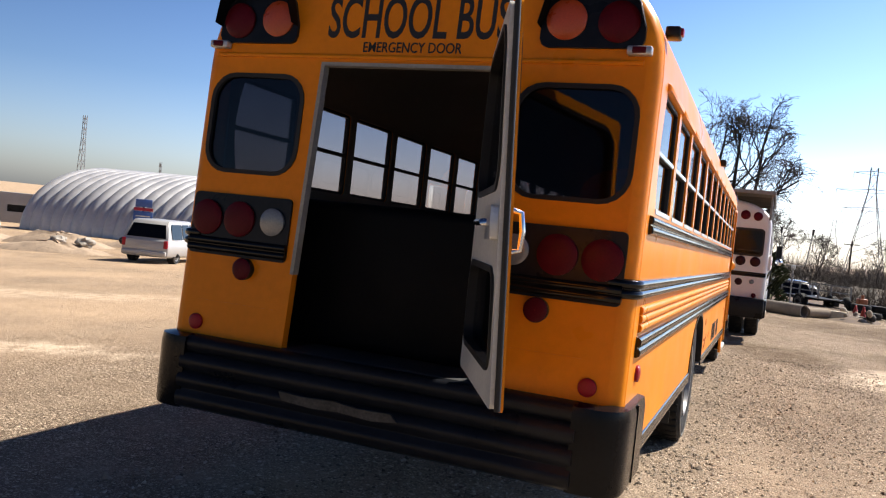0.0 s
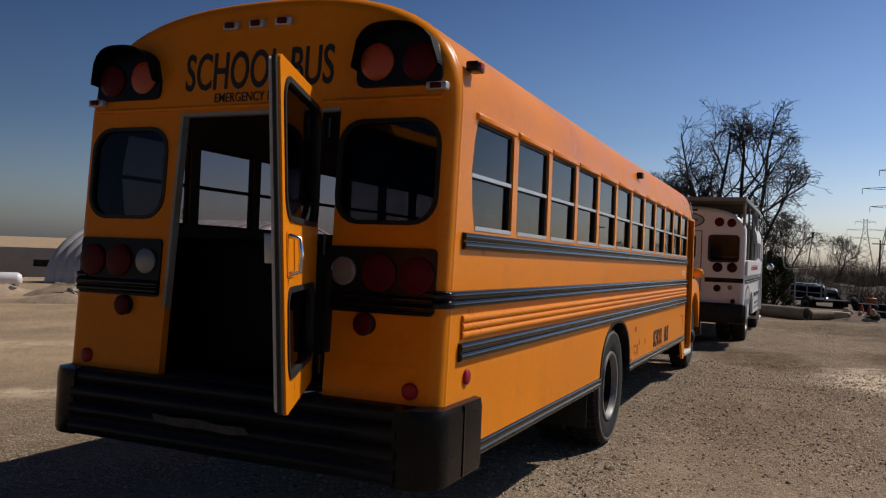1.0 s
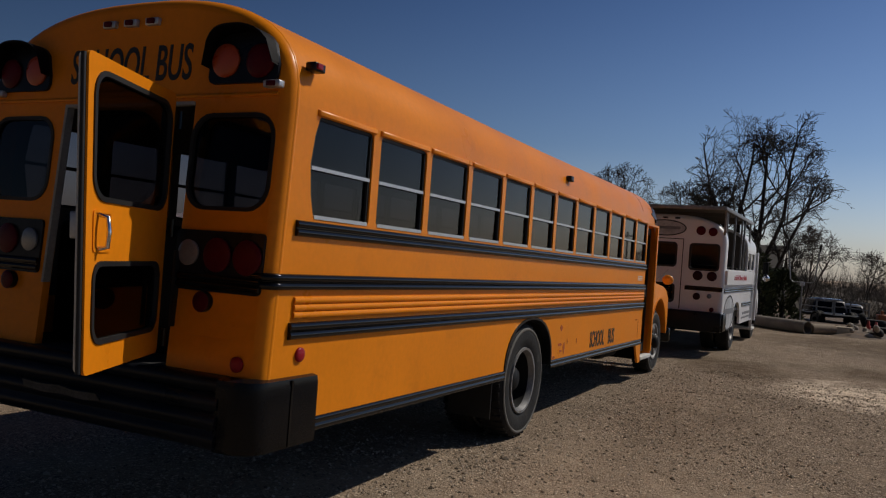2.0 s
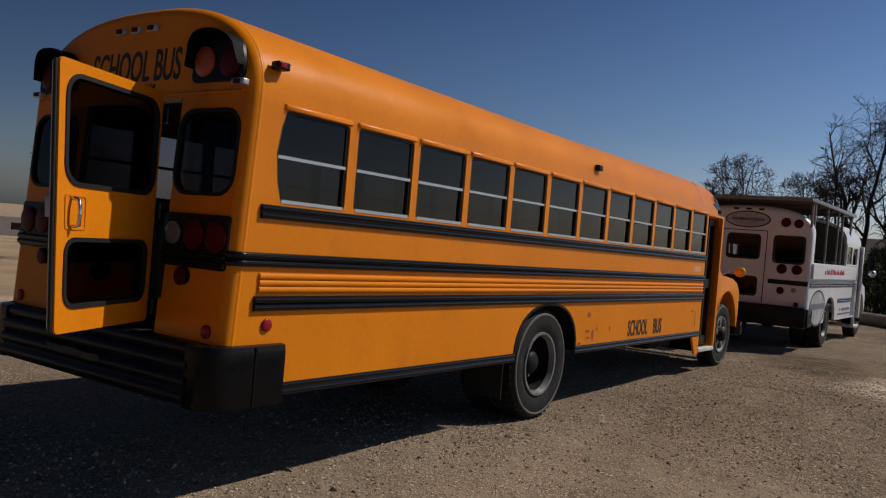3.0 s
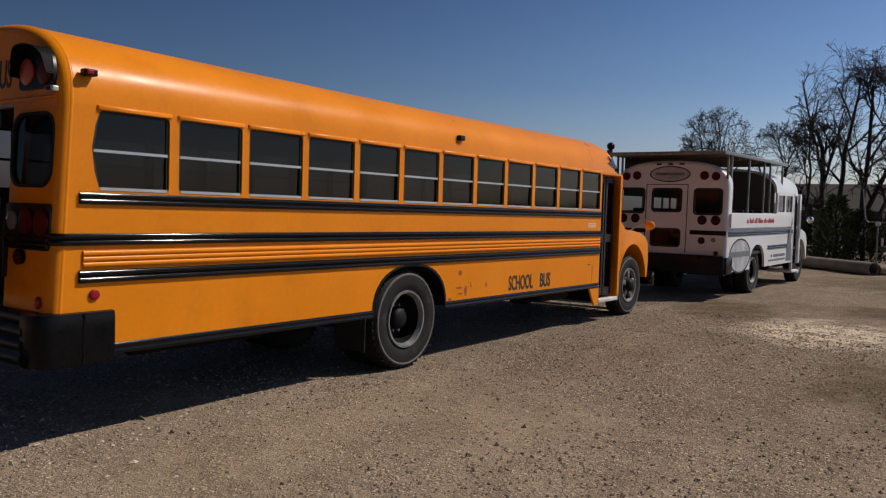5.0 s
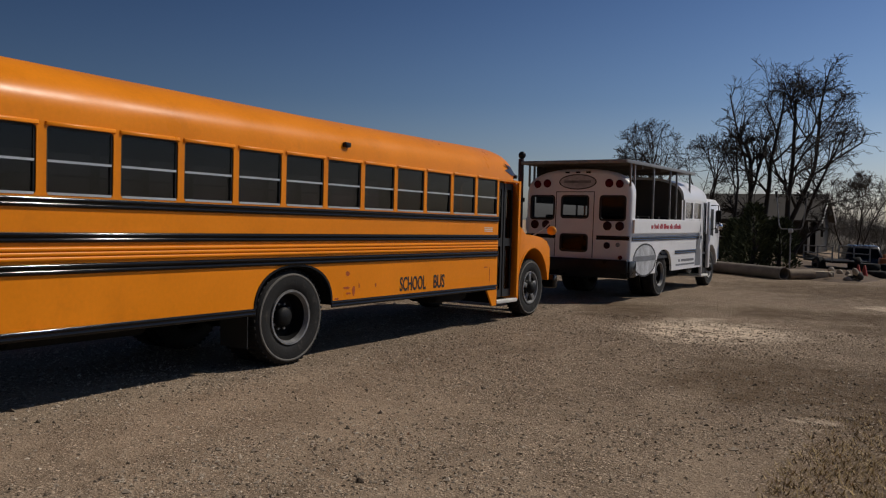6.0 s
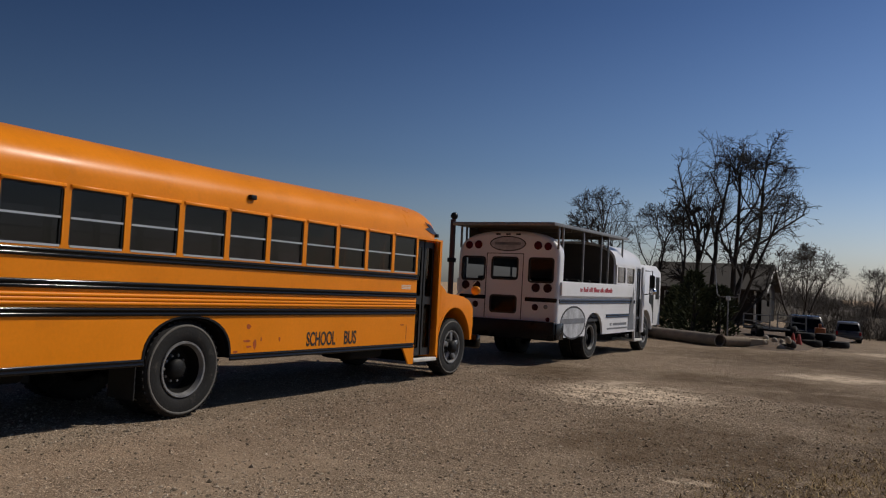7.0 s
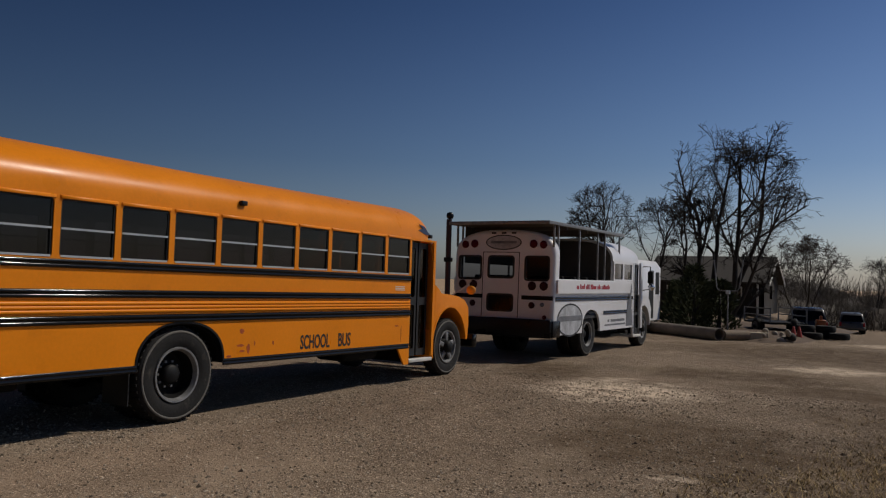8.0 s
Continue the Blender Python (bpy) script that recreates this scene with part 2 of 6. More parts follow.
def ground_material():
    m = bpy.data.materials.new("gravel_lot")
    m.use_nodes = True
    nt = m.node_tree
    b = nt.nodes["Principled BSDF"]
    tc = nt.nodes.new("ShaderNodeTexCoord")

    def noisy(sc, detail=4, ro=0.6):
        n = nt.nodes.new("ShaderNodeTexNoise")
        n.inputs["Scale"].default_value, n.inputs["Detail"].default_value, n.inputs["Roughness"].default_value = sc, detail, ro
        nt.links.new(tc.outputs["Object"], n.inputs["Vector"])
        return n.outputs["Fac"]

    def ramp(fac, lo, hi, a=0.0, z=1.0):
        r = nt.nodes.new("ShaderNodeMapRange")
        r.inputs[1].default_value, r.inputs[2].default_value, r.inputs[3].default_value, r.inputs[4].default_value = lo, hi, a, z
        nt.links.new(fac, r.inputs[0])
        return r.outputs[0]

    def mix(fac, a, c):
        n = nt.nodes.new("ShaderNodeMix")
        n.data_type = "RGBA"
        nt.links.new(fac, n.inputs[0])
        for k, v in ((6, a), (7, c)):
            if isinstance(v, tuple):
                n.inputs[k].default_value = (*v, 1)
            else:
                nt.links.new(v, n.inputs[k])
        return n.outputs[2]

    def math2(op, a, c):
        n = nt.nodes.new("ShaderNodeMath")
        n.operation = op
        for k, v in ((0, a), (1, c)):
            if isinstance(v, (int, float)):
                n.inputs[k].default_value = v
            else:
                nt.links.new(v, n.inputs[k])
        return n.outputs[0]

    def blob(cx, cy, rx, ry, rz=0.0):
        """A soft-edged, ragged patch of the lot."""
        mp = nt.nodes.new("ShaderNodeMapping")
        mp.vector_type = "TEXTURE"
        mp.inputs["Location"].default_value, mp.inputs["Scale"].default_value = (cx, cy, 0), (rx, ry, 1)
        mp.inputs["Rotation"].default_value = (0, 0, rz)
        nt.links.new(tc.outputs["Object"], mp.inputs["Vector"])
        ln = nt.nodes.new("ShaderNodeVectorMath")
        ln.operation = "LENGTH"
        nt.links.new(mp.outputs[0], ln.inputs[0])
        ragged = math2("ADD", ln.outputs["Value"], math2("MULTIPLY", math2("SUBTRACT", noisy(1.1, 6, 0.7), 0.5), 1.9))
        return ramp(ragged, 1.15, 0.6)

    def pebbles(scale, share, size):
        """Single stones, strewn: a mask of round spots and a random shade for each."""
        v = nt.nodes.new("ShaderNodeTexVoronoi")
        v.inputs["Scale"].default_value = scale
        nt.links.new(tc.outputs["Object"], v.inputs["Vector"])
        c = nt.nodes.new("ShaderNodeSeparateColor")
        nt.links.new(v.outputs["Color"], c.inputs[0])
        spot = math2("MULTIPLY", ramp(v.outputs["Distance"], size, size * 0.7), ramp(c.outputs[1], share, share - 0.02))
        return spot, c.outputs[0]

    mp = nt.nodes.new("ShaderNodeMapping")
    mp.inputs["Scale"].default_value, mp.inputs["Rotation"].default_value = (1.0, 0.32, 1.0), (0, 0, 0.35)
    nt.links.new(tc.outputs["Object"], mp.inputs["Vector"])

    def streaky(sc):
        n = nt.nodes.new("ShaderNodeTexNoise")
        n.inputs["Scale"].default_value, n.inputs["Detail"].default_value, n.inputs["Roughness"].default_value = sc, 7, 0.68
        nt.links.new(mp.outputs[0], n.inputs["Vector"])
        return n.outputs["Fac"]

    dirt = mix(ramp(noisy(0.35, 6, 0.65), 0.38, 0.62), (0.125, 0.093, 0.066), (0.225, 0.176, 0.13))
    dirt = mix(ramp(streaky(1.1), 0.50, 0.64, 0.0, 0.85), dirt, (0.30, 0.245, 0.185))
    dirt = mix(ramp(streaky(0.8), 0.53, 0.66, 0.0, 0.8), dirt, (0.085, 0.062, 0.043))
    dirt = mix(ramp(noisy(4.2, 7, 0.75), 0.52, 0.66, 0.0, 0.5), dirt, (0.33, 0.275, 0.21))
    dirt = mix(ramp(noisy(5.6, 7, 0.75), 0.53, 0.68, 0.0, 0.6), dirt, (0.085, 0.063, 0.044))
    col = mix(ramp(noisy(34, 5, 0.7), 0.42, 0.64, 0.0, 0.55), dirt, (0.08, 0.06, 0.042))
    col = mix(ramp(noisy(75, 3, 0.6), 0.52, 0.66, 0.0, 0.5), col, (0.50, 0.42, 0.33))
    # paler crushed stone where the buses stand, browner dirt towards the verge
    wide = blob(2.2, 0.2, 5.2, 4.6, 0.1)
    col = mix(math2("MULTIPLY", wide, ramp(noisy(1.6, 6, 0.7), 0.36, 0.6, 0.25, 0.8)), col, (0.36, 0.295, 0.225))
    relief = 0.0
    for scale, share, size in ((16, 0.22, 0.36), (26, 0.46, 0.42), (44, 0.62, 0.44), (80, 0.75, 0.45)):
        spot, shade = pebbles(scale, share, size)
        spot = math2("MULTIPLY", spot, ramp(noisy(0.55, 5, 0.65), 0.38, 0.6, 0.3, 1.0))
        col = mix(spot, col, mix(shade, (0.06, 0.046, 0.034), (0.74, 0.63, 0.50)))
        relief = math2("ADD", relief, math2("MULTIPLY", spot, 12.0 / scale))
    pale = (0.70, 0.61, 0.50)
    for args in ((2.95, 10.4, 1.35, 1.6, 0.2), (5.6, 16.6, 1.1, 0.8, 0.1), (5.35, 4.9, 0.3, 0.13, 0.3), (9, 26, 4, 1.2, 0), (-15, 7.5, 8, 1.3, 0.35), (-9, 2.5, 3.5, 0.7, 0.3)):
        col = mix(math2("MULTIPLY", blob(*args), ramp(noisy(3.4, 6, 0.75), 0.40, 0.54, 0.15, 1.0)), col, pale)
    for args in ((8.8, 9.0, 3.0, 9.0, -0.05), (5.0, 6.6, 1.5, 1.9, 0.2), (6.0, 12.5, 1.6, 1.0, 0.1), (0.9, 12.3, 0.9, 2.0, 0.3), (4.2, 14.0, 2.2, 1.1, 0.0), (6.0, 21.0, 6.0, 3.0, 0.0)):
        col = mix(math2("MULTIPLY", blob(*args), ramp(noisy(2.5, 5), 0.35, 0.6, 0.35, 0.85)), col, (0.105, 0.073, 0.042))
    sandy = nt.nodes.new("ShaderNodeSeparateXYZ")
    nt.links.new(tc.outputs["Object"], sandy.inputs[0])
    col = mix(math2("MULTIPLY", ramp(sandy.outputs[0], -4.5, -9), ramp(noisy(0.25, 5), 0.35, 0.6, 0.3, 0.9)), col, (0.50, 0.385, 0.27))
    warm = nt.nodes.new("ShaderNodeMix")
    warm.data_type, warm.blend_type = "RGBA", "MULTIPLY"
    warm.inputs[0].default_value, warm.inputs[7].default_value = 1.0, (0.99, 0.915, 0.84, 1)
    nt.links.new(col, warm.inputs[6])
    nt.links.new(warm.outputs[2], b.inputs["Base Color"])
    b.inputs["Roughness"].default_value = 0.95
    b.inputs["Specular IOR Level"].default_value = 0.2
    h = math2("ADD", relief, math2("ADD", math2("MULTIPLY", noisy(60, 3, 0.6), 0.6), math2("MULTIPLY", noisy(7, 6, 0.65), 1.6)))
    bp = nt.nodes.new("ShaderNodeBump")
    bp.inputs["Strength"].default_value, bp.inputs["Distance"].default_value = 0.9, 0.026
    nt.links.new(h, bp.inputs["Height"])
    nt.links.new(bp.outputs[0], b.inputs["Normal"])
    return m


def build_ground():
    def axis(dense0, dense1, step, far):
        mid = list(np.arange(dense0, dense1 + 1e-6, step))
        out, d = [], step
        while (out[-1] if out else 0) < far:
            d *= 1.25
            out.append((out[-1] if out else 0) + d)
        return [dense0 - o for o in reversed(out)] + mid + [dense1 + o for o in out]

    xs, ys = axis(-16, 12, 0.2, 2500), axis(-8, 26, 0.2, 2500)
    verts = [(x, y, ground_z(x, y)) for y in ys for x in xs]
    n = len(xs)
    faces = [(j * n + i, j * n + i + 1, (j + 1) * n + i + 1, (j + 1) * n + i) for j in range(len(ys) - 1) for i in range(n - 1)]
    me = bpy.data.meshes.new("ground")
    me.from_pydata(verts, [], faces)
    me.polygons.foreach_set("use_smooth", [True] * len(me.polygons))
    me.materials.append(ground_material())
    tagged(new("ground", me), "dusty brown gravel and dirt lot with pale limestone patches", "ground", kind="structure")


build_ground()

# ---- yellow school bus ----
W, LEAN_BACK = 2.44, 0.05
WALL_Z0, EAVE, CROWN, BACK_R = 0.72, 2.45, 3.095, 0.07
bus = thing("school_bus", pose(0, 0, 0, -0.55, 0, 0), "yellow school bus with black rub rails and open rear emergency door", "school bus")


def lean(z):
    return LEAN_BACK * (z - 0.95)


def outline(inset, z0=WALL_Z0, wall=True, width=W, eave=EAVE, crown=CROWN, power=2.5):
    """Cross-section of a bus body from one skirt over the roof to the other, drawn in by inset."""
    h = width / 2
    pts = [(h - inset, z) for z in ((z0, 1.2, 1.7, 2.1) if wall else ())]
    n = 28
    for k in range(n + 1):
        a = math.pi * k / n
        c, s = math.cos(a), math.sin(a)
        pts.append((math.copysign(abs(c) ** (2 / power), c) * (h - inset), eave + (crown - eave - inset) * abs(s) ** (2 / power)))
    if wall:
        pts += [(-h + inset, z) for z in (2.1, 1.7, 1.2, z0)]
    return [(x - h, z) for x, z in pts]


def bus_shell():
    bm = bmesh.new()
    rings = []
    for k in range(7):
        a = radians(90 * k / 6)
        rings.append([(x, BACK_R * (1 - math.cos(a)) + lean(z), z) for x, z in outline(BACK_R * (1 - math.sin(a)))])
    rings += [[(x, BACK_R + 0.012 + lean(z), z) for x, z in outline(0.0)]]
    loft(bm, rings)
    part("rear_corner", bm, YELLOW, bus)
    bm = bmesh.new()
    rings = [[(x, BACK_R + 0.012 + lean(z) if k == 0 else y, z) for x, z in outline(0.0, wall=False, crown=CROWN - 0.055 * min(1, y / 4.8))] for k, y in enumerate((0, 1.6, 3.2, 4.8, 6.4, 8.0, 9.15))]
    for k in range(1, 7):
        a = radians(90 * k / 6)
        rings.append([(x, 9.15 + 0.42 * math.sin(a), z) for x, z in outline(0.34 * (1 - math.cos(a)), wall=False, crown=CROWN - 0.055)])
    loft(bm, rings)
    part("roof", bm, YELLOW, bus)
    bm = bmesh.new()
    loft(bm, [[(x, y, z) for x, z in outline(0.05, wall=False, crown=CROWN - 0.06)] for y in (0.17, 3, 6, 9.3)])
    part("headliner", bm, LINER, bus, "grey-brown headliner, darkened in colour for the dim inside")
    # a raised seam where the roof meets the rear cap
    bm = bmesh.new()
    loft(bm, [[(x, BACK_R + dy + lean(z), z) for x, z in outline(-o)] for dy, o in ((-0.012, -0.002), (-0.006, 0.0025), (0.010, 0.0025), (0.016, -0.002))])
    part("rear_seam", bm, YELLOW, bus)


WINDOWS = [(0.35, 0.945)] + [(1.033 + 0.708 * k, 1.033 + 0.708 * k + 0.632) for k in range(11)]
WIN_Z = (1.85, 2.425)


def window_hole(a, b, grow=0.0, r=0.035):
    """Outline of a side window; the rearmost has an edge that bends back at the sash."""
    z0, z1 = WIN_Z
    pts = rrect(a - grow, b + grow, z0 - grow, z1 + grow, r, 3)
    if a < 0.5:
        pts = pts[:8] + [(a - grow - 0.025, 2.32), (a - grow - 0.052, 2.15), (a - grow - 0.03, 1.98)] + pts[8:]
    return pts


def arch_line(y, half, z0, top, n=18, power=2.3):
    out = []
    for k in range(n + 1):
        a = math.pi * (1 - k / n)
        c, s = math.cos(a), math.sin(a)
        out.append((y + math.copysign(abs(c) ** (2 / power), c) * half, z0 + (top - z0) * abs(s) ** (2 / power)))
    return out


def right_place(u, v, d):
    return (-d, u, v)


def left_place(u, v, d):
    return (-W + d, u, v)


def bus_sides():
    y0, y1 = BACK_R + 0.012 + lean(WALL_Z0), BACK_R + 0.012 + lean(EAVE)
    holes = [window_hole(a, b) for a, b in WINDOWS]
    arch = arch_line(4.05, 0.64, WALL_Z0, 1.18)
    right = [(y0, WALL_Z0), *arch, (8.80, WALL_Z0), (8.80, 2.42), (9.50, 2.42), (9.50, 0.50), (9.57, 0.50), (9.57, EAVE), (y1, EAVE)]
    part("side_wall", plate(bmesh.new(), right, holes, right_place, 0.045), YELLOW, bus)
    left = [(y0, WALL_Z0), *arch, (9.57, WALL_Z0), (9.57, EAVE), (y1, EAVE)]
    part("side_wall", plate(bmesh.new(), left, holes, left_place, 0.045), YELLOW, bus)
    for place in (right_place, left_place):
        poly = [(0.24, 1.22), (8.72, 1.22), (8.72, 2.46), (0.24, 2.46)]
        part("inner_lining", plate(bmesh.new(), poly, [window_hole(a, b) for a, b in WINDOWS[:-1]] + [rrect(WINDOWS[-1][0], 8.70, *WIN_Z, 0.03, 3)], lambda u, v, d: place(u, v, d + 0.047), 0.012), LINER, bus, "grey-brown wall lining, darkened in colour for the dim inside")
    # each sliding window: black frame, two panes, pale sash bar, sill and a folded brow over it
    for side, place in ((1, right_place), (-1, left_place)):
        for a, b in WINDOWS:
            z0, z1 = WIN_Z
            mid = 2.135
            e = 0.048 if a < 0.5 else 0.0
            lower = [(b - 0.02, z0 + 0.02), (b - 0.02, mid - 0.012), (a + 0.02 - e, mid - 0.012), (a + 0.02 - e * 0.45, z0 + 0.12), (a + 0.02, z0 + 0.02)]
            upper = [(b - 0.02, mid + 0.012), (b - 0.02, z1 - 0.02), (a + 0.02, z1 - 0.02), (a + 0.02 - e * 0.5, z1 - 0.11), (a + 0.02 - e, mid + 0.012)]
            fr = part("side_window", plate(bmesh.new(), window_hole(a, b, 0.004, 0.03), [lower, upper], lambda u, v, d: place(u, v, d + 0.012), 0.03), RUBBER, bus)
            for lo, hi, back in ((z0 + 0.015, mid, 0.030), (mid, z1 - 0.015, 0.022)):
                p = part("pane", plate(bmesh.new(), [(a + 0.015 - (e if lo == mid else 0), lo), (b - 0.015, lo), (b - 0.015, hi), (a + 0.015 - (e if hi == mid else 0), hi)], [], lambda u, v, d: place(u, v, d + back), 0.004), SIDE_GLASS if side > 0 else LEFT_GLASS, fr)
                p.visible_shadow = False
            part("sash_bar", plate(bmesh.new(), [(a + 0.015 - e, mid - 0.011), (b - 0.015, mid - 0.011), (b - 0.015, mid + 0.009), (a + 0.015 - e, mid + 0.009)], [], lambda u, v, d: place(u, v, d + 0.004), 0.016), ALU, fr, "pale aluminium sash bar")
            part("window_sill", plate(bmesh.new(), [(a + 0.015, z0), (b - 0.02, z0), (b - 0.02, z0 + 0.022), (a + 0.015, z0 + 0.022)], [], lambda u, v, d: place(u, v, d - 0.004), 0.018), ALU, fr)
            bm = bmesh.new()
            prof = [(0.0, 2.462), (0.014, 2.458), (0.02, 2.444), (0.019, 2.428), (0.0, 2.424)]
            loft(bm, [[place(y, z, -o * f) for o, z in prof] for y, f in ((a - 0.018, 0.2), (a - 0.004, 1), (b + 0.004, 1), (b + 0.018, 0.2))], closed=True, caps=True)
            part("window_brow", bm, YELLOW, bus)


def rail_profile(z0, z1, out, ribs):
    pts = [(-0.004, z0)]
    h = (z1 - z0) / ribs
    for r in range(ribs):
        for f, o in ((0.04, 0.35), (0.2, 0.9), (0.5, 1.0), (0.8, 0.9), (0.96, 0.35)):
            pts.append((out * o, z0 + h * (r + f)))
    return pts + [(-0.004, z1)]


def corner_path(y_end, x_end, r=BACK_R, base=0.03):
    """Plan of a rail that runs down the side, round the rear corner and on across the back."""
    pts = [(0, y_end, 1, 0), (0, r + base, 1, 0)]
    for k in range(1, 7):
        a = radians(90 * k / 6)
        pts.append((-r + r * math.cos(a), base + r - r * math.sin(a), math.cos(a), -math.sin(a)))
    return pts + [(x_end, base, 0, -1)]


def mirrored(path):
    return [(-W - x, y, -nx, ny) for x, y, nx, ny in path]


def bus_rails():
    for flip in (False, True):
        def lay(name, path, prof, material):
            bm = bmesh.new()
            sweep(bm, mirrored(path) if flip else path, prof)
            part(name, bm, material, bus)

        stop = 9.5 if flip else 8.78
        lay("rub_rail", [(0, 0.205, 1, 0), (0, stop, 1, 0)], rail_profile(1.745, 1.835, 0.024, 2), BLACK)
        lay("rub_rail", corner_path(stop, -0.12), rail_profile(1.450, 1.540, 0.026, 2), BLACK)
        for k in range(3):
            lay("pressed_rib", [(0, 0.235, 1, 0), (0, stop, 1, 0)], rail_profile(1.293 + 0.041 * k, 1.334 + 0.041 * k, 0.016, 1), YELLOW)
        lay("rub_rail", [(0, 0.205, 1, 0), (0, stop, 1, 0)], rail_profile(1.180, 1.276, 0.026, 2), BLACK)
        lay("skirt_rail", [(0, 0.47, 1, 0), (0, 3.42, 1, 0)], rail_profile(0.645, 0.728, 0.012, 2), BLACK)
        lay("skirt_rail", [(0, 4.68, 1, 0), (0, 8.78, 1, 0)], rail_profile(0.645, 0.728, 0.012, 2), BLACK)
        # dark rubber lip round the wheel arch
        place = left_place if flip else right_place
        o, i = arch_line(4.05, 0.648, 0.70, 1.186), arch_line(4.05, 0.622, 0.68, 1.165)
        part("wheel_arch", plate(bmesh.new(), o + i[::-1], [], lambda u, v, d: place(u, v, d - 0.008), 0.20), BLACK_WORN, bus)


def rear_place(u, v, d):
    return (u, lean(v) + d, v)


def rear_wall():
    top = [(x, z) for x, z in outline(BACK_R - 0.002, z0=0.92)]
    door = [(-1.735, 0.975), (-0.655, 0.975), (-0.655, 2.462), (-1.705, 2.462)]
    wins = [rrect(-2.36, -1.80, 1.865, 2.39, 0.13), rrect(-0.645, -0.08, 1.865, 2.39, 0.13)]
    part("rear_wall", plate(bmesh.new(), top, [door, *wins], rear_place, 0.05), YELLOW, bus)
    for lo, hi in ((-2.36, -1.80), (-0.645, -0.08)):
        w = part("rear_window", plate(bmesh.new(), rrect(lo - 0.010, hi + 0.010, 1.855, 2.395, 0.14), [rrect(lo + 0.012, hi - 0.012, 1.877, 2.373, 0.12)], lambda u, v, d: rear_place(u, v, d - 0.008), 0.04), RUBBER, bus, "dark tinted rear window in a rubber gasket")
        p = part("pane", plate(bmesh.new(), rrect(lo + 0.01, hi - 0.01, 1.875, 2.375, 0.12), [], lambda u, v, d: rear_place(u, v, d + 0.012), 0.005), PRIVACY, w)
        p.visible_shadow = False
    # pale trim of the doorway and a drip moulding above it
    part("door_trim", plate(bmesh.new(), [(-1.739, 1.36), (-1.719, 1.36), (-1.692, 2.446), (-0.66, 2.446), (-0.66, 2.464), (-1.712, 2.464)], [], lambda u, v, d: rear_place(u, v, d - 0.008), 0.05), surface("dull_trim", (0.30, 0.29, 0.26), 0.55, vary=0.2, scale=6, bump=0.05), bus, "off-white doorway trim")
    bm = bmesh.new()
    loft(bm, [[rear_place(x, z, -o) for o, z in ((-0.004, 2.482), (0.01, 2.484), (0.014, 2.494), (0.01, 2.504), (-0.004, 2.508))] for x in (-2.36, -0.08)], closed=True, caps=True)
    part("drip_moulding", bm, YELLOW, bus)
    # pressed panel lines
    for z, x0, x1 in ((1.16, -0.60, -0.20), (1.16, -2.30, -1.80)):
        part("panel_seam", plate(bmesh.new(), [(x0, z), (x1, z), (x1, z + 0.006), (x0, z + 0.006)], [], lambda u, v, d: rear_place(u, v, d - 0.003), 0.01), YELLOW, bus)


def put_lens(r, bulge, x, z, material, parent, name="lamp", out=0.0, label=""):
    return part(name, lens(bmesh.new(), r, bulge), material, parent, label, pose(x, lean(z) - out, z))


